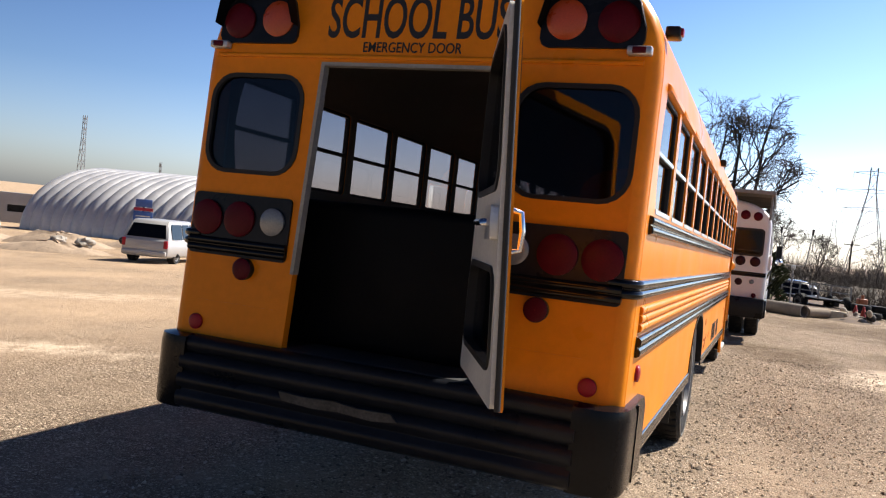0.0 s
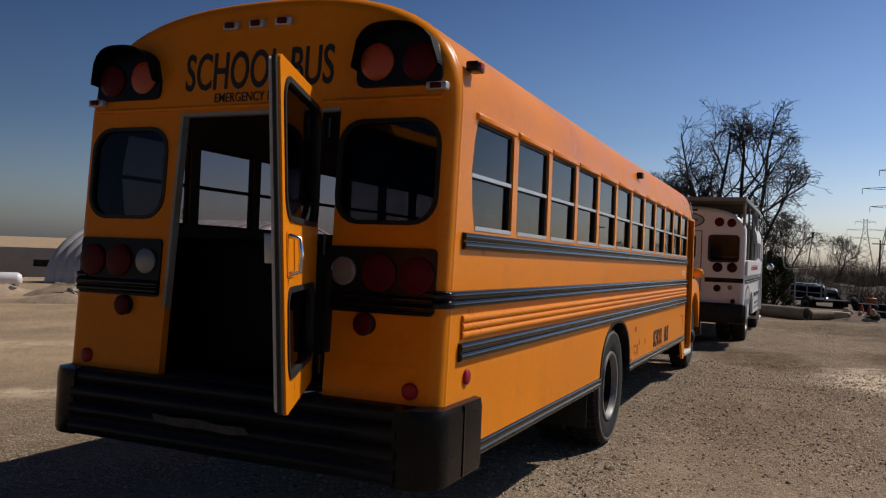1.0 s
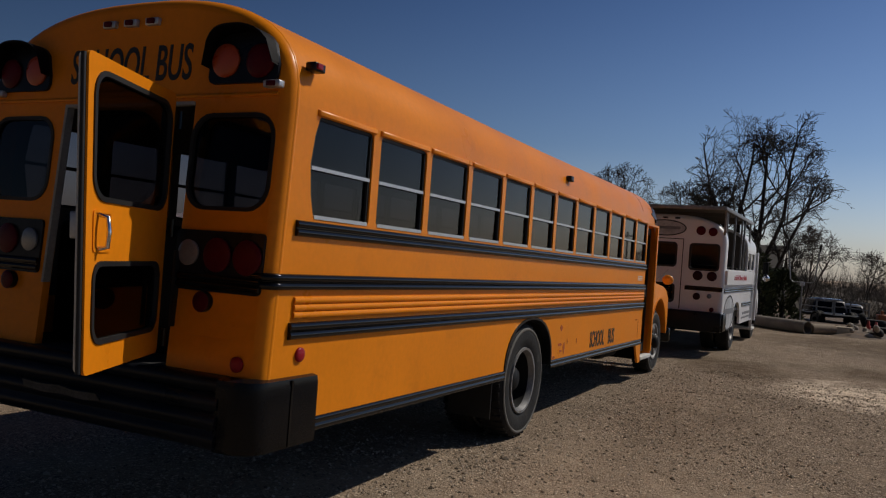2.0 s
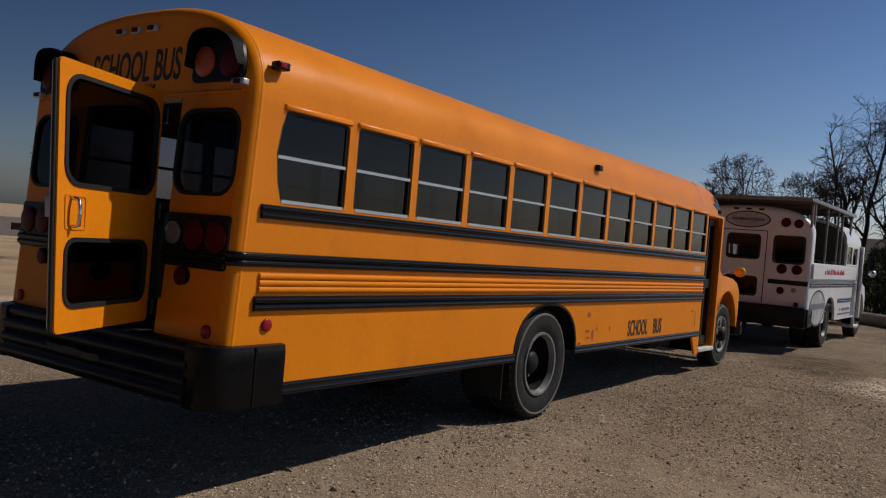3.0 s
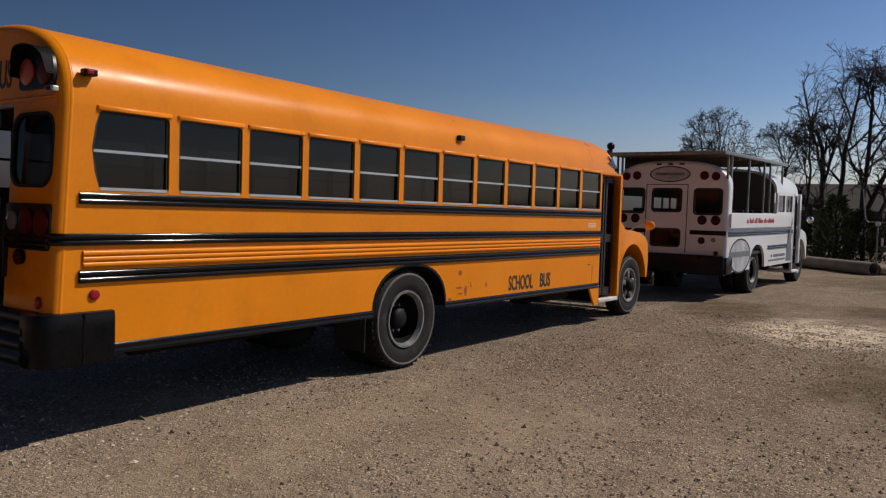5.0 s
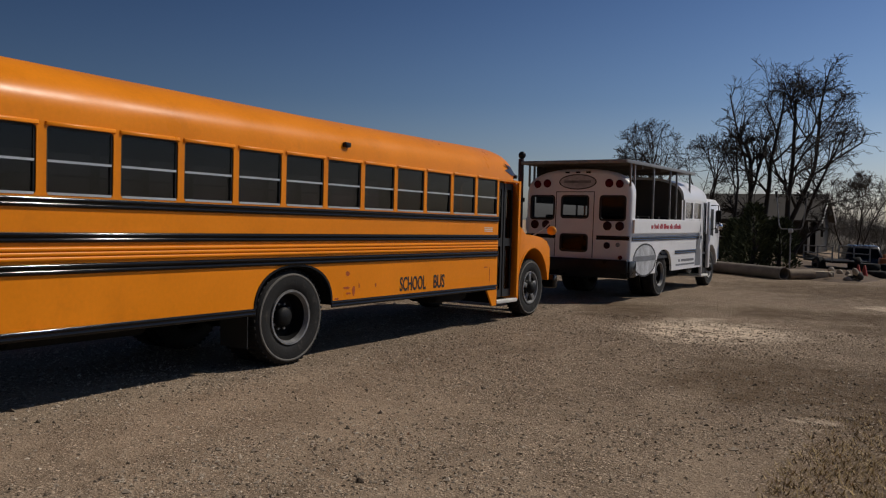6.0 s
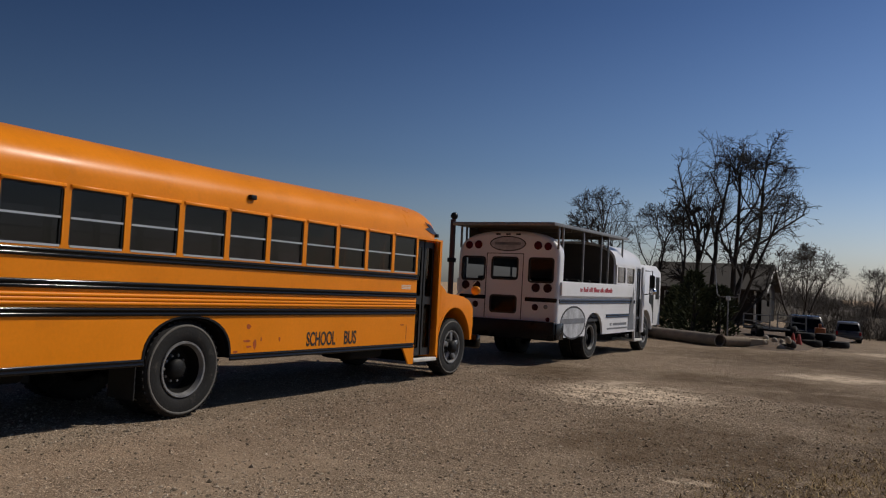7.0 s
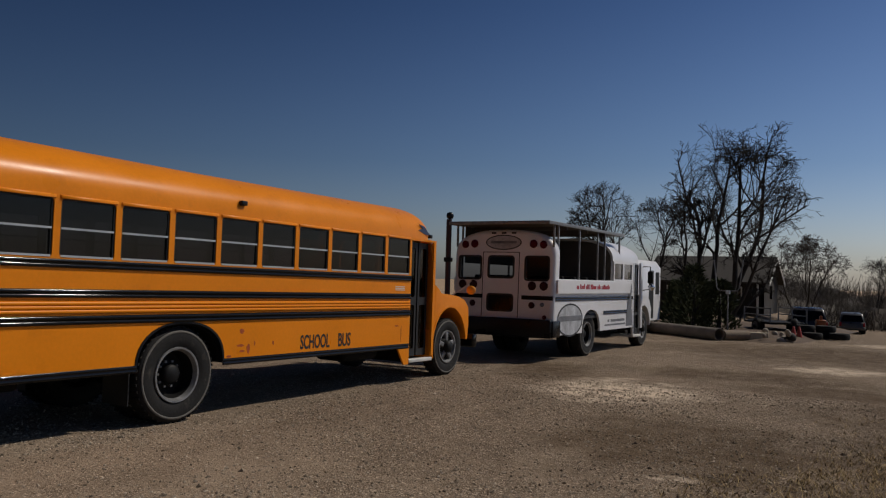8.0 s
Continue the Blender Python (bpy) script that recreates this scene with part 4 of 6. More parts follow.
def bus_front():
    # entrance: stepwell, pale step edge, folded glazed leaves
    for k, (z, x) in enumerate(((0.46, -0.05), (0.70, -0.32), (0.93, -0.58))):
        part("entrance_step", boxed(x - 0.30, x + 0.0, 8.83, 9.48, z - 0.03, z, bevel=0.006), FLOORING, bus)
    part("step_edge", boxed(-0.08, 0.015, 8.80, 9.52, 0.405, 0.465, bevel=0.01), WHITE_TRIM, bus, "off-white step edge")
    part("stepwell_side", boxed(-0.85, -0.03, 8.755, 8.80, 0.42, 0.95), CHASSIS, bus)
    part("stepwell_back", boxed(-0.90, -0.85, 8.76, 9.5, 0.42, 0.95), CHASSIS, bus)
    part("stepwell_apron", plate(bmesh.new(), [(8.44, 0.70), (8.80, 0.70), (8.80, 0.385), (8.66, 0.385)], [], lambda u, v, d: (-d + 0.004, u, v), 0.03), YELLOW, bus)
    for y0, y1 in ((8.83, 9.13), (9.17, 9.47)):
        leaf = part("door_leaf", plate(bmesh.new(), rrect(y0, y1, 0.50, 2.40, 0.02, 2), [rrect(y0 + 0.05, y1 - 0.05, 0.62, 1.35, 0.03, 2), rrect(y0 + 0.05, y1 - 0.05, 1.48, 2.30, 0.03, 2)], lambda u, v, d: (-0.10 - d, u, v), 0.03), RUBBER, bus, "black framed glass door leaf")
        for z0, z1 in ((0.62, 1.35), (1.48, 2.30)):
            part("pane", plate(bmesh.new(), [(y0 + 0.045, z0), (y1 - 0.045, z0), (y1 - 0.045, z1), (y0 + 0.045, z1)], [], lambda u, v, d: (-0.112 - d, u, v), 0.005), SIDE_GLASS, leaf)
    # corner posts between the flanks and the windscreen
    for side in (1, -1):
        bm = bmesh.new()
        rings = []
        for z, i in ((0.92, 0.0), (1.5, 0.0), (2.2, 0.02), (2.47, 0.06)):
            xs = (-i, -i - 0.01, -0.08 - i, -0.22, -0.34)
            ys = (9.50, 9.57, 9.63, 9.66, 9.66)
            ring = [(x, y - i, z) for x, y in zip(xs, ys)] + [(-0.34, 9.60, z), (-0.10, 9.54, z)]
            rings.append([(x if side > 0 else -W - x, y, zz) for x, y, zz in ring])
        loft(bm, rings, closed=True, caps=True)
        part("corner_post", bm, YELLOW, bus)
    # bonnet and wings
    bm = bmesh.new()
    rings = []
    for y, h, top, sh in ((9.56, 0.80, 1.74, 1.50), (9.9, 0.77, 1.70, 1.46), (10.4, 0.71, 1.63, 1.40), (10.85, 0.66, 1.55, 1.34), (10.98, 0.62, 1.46, 1.28)):
        ring = [(-h, y, 0.75), (-h, y, sh)]
        for k in range(1, 6):
            a = radians(90 * k / 6)
            ring.append((-h + 0.22 * (1 - math.cos(a)), y, sh + (top - sh) * math.sin(a)))
        ring += [(-x, yy, z) for x, yy, z in ring[::-1]]
        rings.append([(x - W / 2, yy, z) for x, yy, z in ring])
    loft(bm, rings, caps=True)
    part("bonnet", bm, YELLOW, bus)
    part("grille", boxed(-1.75, -0.69, 10.96, 11.01, 0.85, 1.38, bevel=0.02), BLACK, bus)
    for side in (1, -1):
        x0 = -0.03 if side > 0 else -W + 0.03
        arch = [(10.18 + 0.60 * math.cos(radians(a)), 0.62 + 0.70 * math.sin(radians(a))) for a in range(8, 196, 11)]
        poly = [(10.82, 0.72), *arch, (9.575, 0.46), (9.575, 1.70), (9.68, 1.71), (9.80, 1.64), (9.90, 1.55), (10.2, 1.53), (10.5, 1.50), (10.72, 1.43), (10.84, 1.30), (10.86, 1.0)]
        part("wing", plate(bmesh.new(), poly, [], lambda u, v, d: (x0 - side * (d + 0.16 * max(0, v - 1.25) ** 1.5), u, v), 0.46), YELLOW, bus, "rounded yellow front wing")
        lip_o = [(10.18 + 0.615 * math.cos(radians(a)), 0.62 + 0.715 * math.sin(radians(a))) for a in range(8, 196, 11)]
        lip_i = [(10.18 + 0.585 * math.cos(radians(a)), 0.62 + 0.685 * math.sin(radians(a))) for a in range(8, 196, 11)]
        part("wing_lip", plate(bmesh.new(), lip_o + lip_i[::-1], [], lambda u, v, d: (x0 + side * (0.006 - d), u, v), 0.05), YELLOW, bus)
        xi = -0.50 if side > 0 else -W + 0.52
        part("wing_liner", plate(bmesh.new(), [(9.6, 0.5), (10.8, 0.5), (10.8, 1.3), (9.6, 1.3)], [], lambda u, v, d: (xi - d, u, v), 0.02), CHASSIS, bus)
        # mirror on a bent bracket
        bm = bmesh.new()
        xm = -0.10 if side > 0 else -W + 0.10
        tube(bm, [(xm - side * 0.35, 10.75, 1.45), (xm - side * 0.1, 11.0, 1.68), (xm, 11.05, 1.80)], 0.014)
        arm = part("mirror_arm", bm, ALU, bus)
        bm = bmesh.new()
        bmesh.ops.create_uvsphere(bm, u_segments=16, v_segments=10, radius=0.10)
        bmesh.ops.scale(bm, vec=(1, 0.5, 0.85), verts=bm.verts)
        part("mirror", bm, surface("amber_yellow_shell", (0.8, 0.33, 0.02), 0.3, bump=0), arm, "round yellow mirror shell", pose(xm, 11.05, 1.62))
    part("front_bumper", boxed(-W + 0.02, -0.02, 11.05, 11.2, 0.55, 0.80, bevel=0.03), BLACK, bus)
    # bracket lamp on the roof and rain deflector lamp on the flank
    m = part("side_marker", boxed(-0.03, 0.03, 4.86, 4.96, 2.60, 2.66, bevel=0.01), BLACK_WORN, bus, "small dark marker lamp")
    m = part("side_marker", boxed(-0.14, -0.02, 9.40, 9.47, 2.49, 2.55, bevel=0.01), BLACK_WORN, bus)


bus_shell()
bus_sides()
bus_rails()
rear_wall()
rear_lamps()
rear_bumper()
rear_door()
rear_letters()
running_gear()
bus_inside()
bus_front()

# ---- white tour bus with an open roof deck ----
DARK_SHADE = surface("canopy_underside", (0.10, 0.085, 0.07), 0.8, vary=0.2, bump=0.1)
GREY_DECAL = surface("grey_decal", (0.15, 0.155, 0.17), 0.45, vary=0.35, scale=5, bump=0.0)
PALE_DECAL = surface("pale_grey_decal", (0.42, 0.43, 0.45), 0.45, vary=0.4, scale=4, bump=0.0)
RED_PAINT = surface("red_paint", (0.35, 0.015, 0.03), 0.5, vary=0.15, bump=0.0)
VW = 2.42
tour = thing("tour_bus", pose(0.50, 13.62, 0, 0, 0, -0.4) @ Matrix.Scale(1.02, 4), "white converted bus with a roof canopy over open sides", "bus")


def v_right(u, v, d):
    return (-d, u, v)


def v_left(u, v, d):
    return (-VW + d, u, v)


def v_rear(u, v, d):
    return (u, 0.03 * (v - 0.9) + d, v)


def v_outline(inset, wall=True):
    return outline(inset, z0=0.55, wall=wall, width=VW, eave=2.22, crown=2.78, power=2.6)


def tour_body():
    r = 0.09
    bm = bmesh.new()
    rings = []
    for k in range(6):
        a = radians(90 * k / 5)
        rings.append([(x, r * (1 - math.cos(a)) + 0.03 * (z - 0.9), z) for x, z in v_outline(r * (1 - math.sin(a)))])
    rings.append([(x, 0.24 + 0.03 * (z - 0.9), z) for x, z in v_outline(0)])
    rings.append([(x, 0.24 + 0.03 * (z - 0.9), z) for x, z in v_outline(0.03)])
    rings.append([(x, 0.06 + 0.03 * (z - 0.9), z) for x, z in v_outline(0.05)])
    loft(bm, rings)
    part("rear_cap", bm, WHITE, tour, "rounded white rear cap")
    holes = [rrect(-0.68, -0.13, 1.70, 2.20, 0.07), rrect(-2.29, -1.74, 1.70, 2.20, 0.07), rrect(-1.56, -0.95, 1.74, 2.20, 0.05), rrect(-1.56, -0.95, 1.03, 1.38, 0.05)]
    part("rear_wall", plate(bmesh.new(), v_outline(r - 0.002), holes, v_rear, 0.05), WHITE, tour)
    for a, b, z0, z1 in ((-0.68, -0.13, 1.70, 2.20), (-2.29, -1.74, 1.70, 2.20), (-1.56, -0.95, 1.74, 2.20), (-1.56, -0.95, 1.03, 1.38)):
        w = part("rear_window", plate(bmesh.new(), rrect(a - 0.02, b + 0.02, z0 - 0.02, z1 + 0.02, 0.08), [rrect(a + 0.02, b - 0.02, z0 + 0.02, z1 - 0.02, 0.05)], lambda u, v, d: v_rear(u, v, d - 0.008), 0.04), RUBBER, tour)
        part("pane", plate(bmesh.new(), rrect(a + 0.01, b - 0.01, z0 + 0.01, z1 - 0.01, 0.05), [], lambda u, v, d: v_rear(u, v, d + 0.012), 0.005), TOUR_GLASS, w).visible_shadow = False
    for a, b in ((-1.70, -1.685), (-0.83, -0.815)):
        part("door_gap", plate(bmesh.new(), [(a, 0.9), (b, 0.9), (b, 2.28), (a, 2.28)], [], lambda u, v, d: v_rear(u, v, d - 0.006), 0.01), RUBBER, tour)
    part("door_gap", plate(bmesh.new(), [(-1.70, 2.28), (-0.815, 2.28), (-0.815, 2.295), (-1.70, 2.295)], [], lambda u, v, d: v_rear(u, v, d - 0.006), 0.01), RUBBER, tour)
    # flanks: solid up to the deck rail, glazed and roofed towards the cab
    arch = arch_line(2.21, 0.58, 0.55, 1.06)
    low = [(0.24, 0.55), *arch, (5.24, 0.55), (5.24, 1.74), (0.24, 1.74)]
    part("side_wall", plate(bmesh.new(), low, [], v_right, 0.05), WHITE, tour)
    lowl = [(0.24, 0.55), *arch, (6.0, 0.55), (6.0, 1.74), (0.24, 1.74)]
    part("side_wall", plate(bmesh.new(), lowl, [], v_left, 0.05), WHITE, tour)
    for place, stop in ((v_right, 5.24), (v_left, 6.0)):
        wins = [rrect(3.76 + 0.72 * k, 4.38 + 0.72 * k, 1.78, 2.17, 0.03, 2) for k in range(2)]
        part("cab_wall", plate(bmesh.new(), [(3.70, 1.745), (stop, 1.745), (stop, 2.25), (3.70, 2.25)], wins, place, 0.05), WHITE, tour)
        for k in range(2):
            a, b = 3.76 + 0.72 * k, 4.38 + 0.72 * k
            part("side_window", plate(bmesh.new(), rrect(a, b, 1.78, 2.17, 0.03, 2), [], lambda u, v, d: place(u, v, d + 0.02), 0.006), TOUR_GLASS, tour).visible_shadow = False
    bm = bmesh.new()
    rings = [[(x, y, z) for x, z in v_outline(i, False)] for y, i in ((3.62, 0.06), (3.60, 0.0), (4.4, 0.0), (5.4, 0.0), (5.75, 0.04), (5.95, 0.13), (6.02, 0.3))]
    loft(bm, rings)
    part("cab_roof", bm, WHITE, tour, "rounded white cab roof")
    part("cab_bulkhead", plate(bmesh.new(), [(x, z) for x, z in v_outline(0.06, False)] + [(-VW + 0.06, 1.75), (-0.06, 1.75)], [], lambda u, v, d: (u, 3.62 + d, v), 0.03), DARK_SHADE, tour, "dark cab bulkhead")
    part("front_wall", plate(bmesh.new(), v_outline(0.28), [rrect(-2.1, -0.32, 1.6, 2.3, 0.1)], lambda u, v, d: (u, 6.0 - d, v), 0.05), WHITE, tour)
    part("floor", boxed(-VW + 0.05, -0.05, 0.06, 5.9, 0.86, 0.92), FLOORING, tour)
    # dark rails and the lettered board
    for place in (v_right, v_left):
        for z0, z1, y0, y1, mt in ((1.27, 1.36, 0.10, 5.2, BLACK), (0.93, 1.02, 3.0, 4.7, BLACK)):
            bm = bmesh.new()
            loft(bm, [[place(y, z, -o) for o, z in rail_profile(z0, z1, 0.018, 2)] for y in (y0, y1)], closed=True, caps=True)
            part("rub_rail", bm, mt, tour)
        part("name_board", plate(bmesh.new(), [(0.12, 1.435), (5.05, 1.435), (5.05, 1.715), (0.12, 1.715)], [], lambda u, v, d: place(u, v, d - 0.045), 0.045), WHITE, tour, "white board with a line of red print")
    rng = random.Random(2)
    y = 1.16
    for n in (2, 4, 3, 5, 3, 8):
        for k in range(n):
            w, h = rng.uniform(0.045, 0.07), rng.choice((0.075, 0.075, 0.11))
            y0 = y
            part("lettering", plate(bmesh.new(), [(y0, 1.53), (y0 + w, 1.53), (y0 + w, 1.53 + h), (y0, 1.53 + h)], [], lambda u, v, d: (0.048 - d, u, v), 0.003), RED_PAINT, tour, "red bar of print")
            y += w + 0.014
        y += 0.055
    for a, b, z0, z1 in ((3.30, 3.42, 0.74, 0.80), (3.52, 4.55, 0.74, 0.80), (3.10, 4.62, 0.65, 0.69)):
        part("lettering", plate(bmesh.new(), [(a, z0), (b, z0), (b, z1), (a, z1)], [], lambda u, v, d: (0.004 - d, u, v), 0.004), GREY_DECAL, tour, "grey bar of print")
    # round emblem with a band across it, and a grey tower shape, as plain decals
    emb = part("emblem", plate(bmesh.new(), oval(0.92, 0.86, 0.70, 0.34), [], lambda u, v, d: (0.004 - d, u, v), 0.004), PALE_DECAL, tour, "large pale grey oval emblem with a dark rim")
    part("emblem_rim", plate(bmesh.new(), oval(0.92, 0.86, 0.725, 0.36), [oval(0.92, 0.86, 0.675, 0.325)], lambda u, v, d: (0.007 - d, u, v), 0.004), LETTER, emb)
    part("emblem_band", plate(bmesh.new(), [(0.2, 0.84), (1.64, 0.84), (1.64, 0.95), (0.2, 0.95)], [], lambda u, v, d: (0.008 - d, u, v), 0.003), GREY_DECAL, emb)
    tower = [(4.66, 0.60), (5.16, 0.60), (5.14, 1.0), (5.08, 1.02), (5.06, 1.26), (4.99, 1.28), (4.97, 1.5), (4.92, 1.68), (4.87, 1.5), (4.85, 1.28), (4.77, 1.26), (4.75, 1.02), (4.68, 1.0)]
    part("tower_decal", plate(bmesh.new(), tower, [], lambda u, v, d: (0.006 - d + (0.046 if v > 1.43 else 0.02 if v > 1.2 else 0), u, v), 0.004), GREY_DECAL, tour, "grey printed tower")
    emb = part("rear_emblem", plate(bmesh.new(), oval(-1.21, 2.50, 0.42, 0.155), [], lambda u, v, d: v_rear(u, v, d - 0.006), 0.006), PALE_DECAL, tour, "pale oval emblem with a dark rim")
    part("emblem_rim", plate(bmesh.new(), oval(-1.21, 2.50, 0.43, 0.165), [oval(-1.21, 2.50, 0.405, 0.142)], lambda u, v, d: v_rear(u, v, d - 0.01), 0.006), LETTER, emb)
    part("emblem_band", plate(bmesh.new(), [(-1.52, 2.475), (-0.9, 2.475), (-0.9, 2.53), (-1.52, 2.53)], [], lambda u, v, d: v_rear(u, v, d - 0.009), 0.004), GREY_DECAL, emb)
    # rear rails, lamps and bumper
    for s in (1, -1):
        def sx(x):
            return x if s > 0 else -VW - x

        a, b = sorted((sx(-0.74), sx(-0.02)))
        bm = bmesh.new()
        loft(bm, [[v_rear(x, z, -o) for o, z in rail_profile(1.285, 1.375, 0.015, 2)] for x in (a, b)], closed=True, caps=True)
        part("rear_rail", bm, BLACK, tour)
        for x, z, rr, mt in ((-0.505, 1.58, 0.095, RED_DIM), (-0.235, 1.58, 0.095, RED_DIM), (-0.50, 1.17, 0.07, RED_DIM), (-0.26, 1.19, 0.045, CLEAR), (-0.20, 0.93, 0.045, RED_DARK), (-0.50, 2.47, 0.09, RED_DARK), (-0.27, 2.455, 0.085, RED_DARK)):
            part("lamp", lens(bmesh.new(), rr, 0.025), mt, tour, "", pose(sx(x), 0.03 * (z - 0.9) - 0.003, z))
    for k in (-1, 0, 1):
        x = -1.21 + 0.24 * k
        part("clearance_lamp", boxed(x - 0.05, x + 0.05, 0.03, 0.08, 2.685, 2.72, bevel=0.008), STEEL_DARK, tour)
    part("rear_bumper", boxed(-VW - 0.01, 0.01, -0.16, 0.02, 0.50, 0.885, bevel=0.03), BLACK_WORN, tour, "black rear bumper")
    part("bumper_corner", boxed(-0.02, 0.045, -0.10, 0.30, 0.52, 0.86, bevel=0.02), BLACK_WORN, tour)
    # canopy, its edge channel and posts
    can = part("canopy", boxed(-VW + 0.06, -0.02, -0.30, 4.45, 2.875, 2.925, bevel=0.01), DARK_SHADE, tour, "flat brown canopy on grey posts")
    for x in (-VW + 0.045, -0.005):
        part("canopy_edge", boxed(x - 0.015, x + 0.015, -0.31, 4.46, 2.865, 2.935, bevel=0.004), STEEL, can)
    part("canopy_edge", boxed(-VW + 0.045, -0.005, -0.325, -0.30, 2.865, 2.935, bevel=0.004), STEEL, can)
    for x in (-0.05, -VW + 0.05):
        for y, z0 in ((-0.05 + 0.12, 2.42), (0.30, 1.74), (1.49, 1.74), (2.65, 1.74), (3.14, 1.74), (4.2, 2.35)):
            part("canopy_post", boxed(x - 0.02, x + 0.02, y - 0.02, y + 0.02, z0 - 0.02, 2.88, bevel=0.004), STEEL, can)
    for y in (0.8, 2.0, 3.2):
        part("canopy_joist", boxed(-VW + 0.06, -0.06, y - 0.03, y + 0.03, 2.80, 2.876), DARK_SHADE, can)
    part("side_curtain", boxed(-VW + 0.08, -VW + 0.10, 0.35, 3.60, 2.05, 2.86), surface("brown_tarpaulin", (0.05, 0.038, 0.028), 0.8, vary=0.3, scale=2, bump=0.2), can, "dark brown side curtain")
    # seats inside the deck
    for k in range(4):
        for x in (-VW + 0.12, -1.02):
            s = part("deck_seat", boxed(x, x + 0.9, 0.75 + 0.7 * k, 0.85 + 0.7 * k, 1.0, 1.80, bevel=0.03), VINYL, tour, "dark deck seat")
            part("cushion", boxed(x, x + 0.9, 0.85 + 0.7 * k, 1.25 + 0.7 * k, 1.1, 1.25, bevel=0.03), VINYL, s)


def tour_front():
    # doorway, wing, bonnet, mirror
    part("door_post", boxed(-0.05, 0.01, 5.22, 5.28, 0.32, 2.24, bevel=0.006), WHITE, tour)
    part("door_post", boxed(-0.05, 0.01, 5.84, 6.0, 0.5, 2.24, bevel=0.006), WHITE, tour)
    part("door_step", boxed(-0.6, 0.02, 5.24, 5.88, 0.28, 0.34, bevel=0.01), WHITE_TRIM, tour)
    for y0, y1 in ((5.29, 5.55), (5.57, 5.83)):
        leaf = part("door_leaf", plate(bmesh.new(), [(y0, 0.36), (y1, 0.36), (y1, 2.2), (y0, 2.2)], [rrect(y0 + 0.04, y1 - 0.04, 0.5, 2.1, 0.02, 2)], lambda u, v, d: (-0.06 - d, u, v), 0.03), RUBBER, tour)
        part("pane", plate(bmesh.new(), [(y0 + 0.035, 0.5), (y1 - 0.035, 0.5), (y1 - 0.035, 2.1), (y0 + 0.035, 2.1)], [], lambda u, v, d: (-0.07 - d, u, v), 0.005), CAR_GLASS, leaf)
    part("bonnet", boxed(-VW + 0.5, -0.5, 6.0, 7.1, 0.7, 1.55, bevel=0.14, seg=3), WHITE, tour)
    for s in (1, -1):
        x0 = -0.04 if s > 0 else -VW + 0.04
        arch = [(6.32 + 0.56 * math.cos(radians(a)), 0.5 + 0.6 * math.sin(radians(a))) for a in range(5, 190, 12)]
        poly = [(6.95, 0.7), *[p for p in arch if p[0] > 6.02 or p[1] > 0.9], (6.0, 0.95), (6.0, 1.38), (6.4, 1.34), (6.8, 1.24), (6.97, 1.0)]
        part("wing", plate(bmesh.new(), poly, [], lambda u, v, d: (x0 - s * d, u, v), 0.44), WHITE, tour)
        bm = bmesh.new()
        xm = 0.06 if s > 0 else -VW - 0.06
        tube(bm, [(xm - s * 0.1, 6.0, 2.15), (xm + s * 0.12, 6.1, 2.15), (xm + s * 0.12, 6.1, 1.55), (xm - s * 0.1, 6.0, 1.5)], 0.015)
        arm = part("mirror_arm", bm, STEEL_DARK, tour)
        part("mirror", boxed(xm + s * 0.12 - 0.07, xm + s * 0.12 + 0.07, 6.09, 6.14, 1.70, 2.02, bevel=0.02), STEEL_DARK, arm)
        bm = bmesh.new()
        bmesh.ops.create_uvsphere(bm, u_segments=14, v_segments=8, radius=0.09)
        part("mirror", bm, CHROME, arm, "round convex mirror", pose(xm + s * 0.14, 6.15, 1.60))
    for s in (1, -1):
        x = -0.09 if s > 0 else -VW + 0.09
        wheel(tour, x, 2.21, 0.49, 0.49, s, True)
        wheel(tour, x - s * 0.32, 2.21, 0.49, 0.49, s, True)
        wheel(tour, x, 6.32, 0.48, 0.48, s, False)
    for x in (-0.8, -1.62):
        part("chassis_rail", boxed(x - 0.04, x + 0.04, 0.1, 7.0, 0.58, 0.8), CHASSIS, tour)
    for y in (2.21, 6.32):
        bm = bmesh.new()
        tube(bm, [(-0.3, y, 0.49), (-1.21, y, 0.49), (-VW + 0.3, y, 0.49)], [0.07, 0.15, 0.07], 10)
        part("axle", bm, CHASSIS, tour)
    part("underbody", boxed(-VW + 0.2, -0.2, 0.1, 1.4, 0.56, 0.86), CHASSIS, tour)


tour_body()
tour_front()


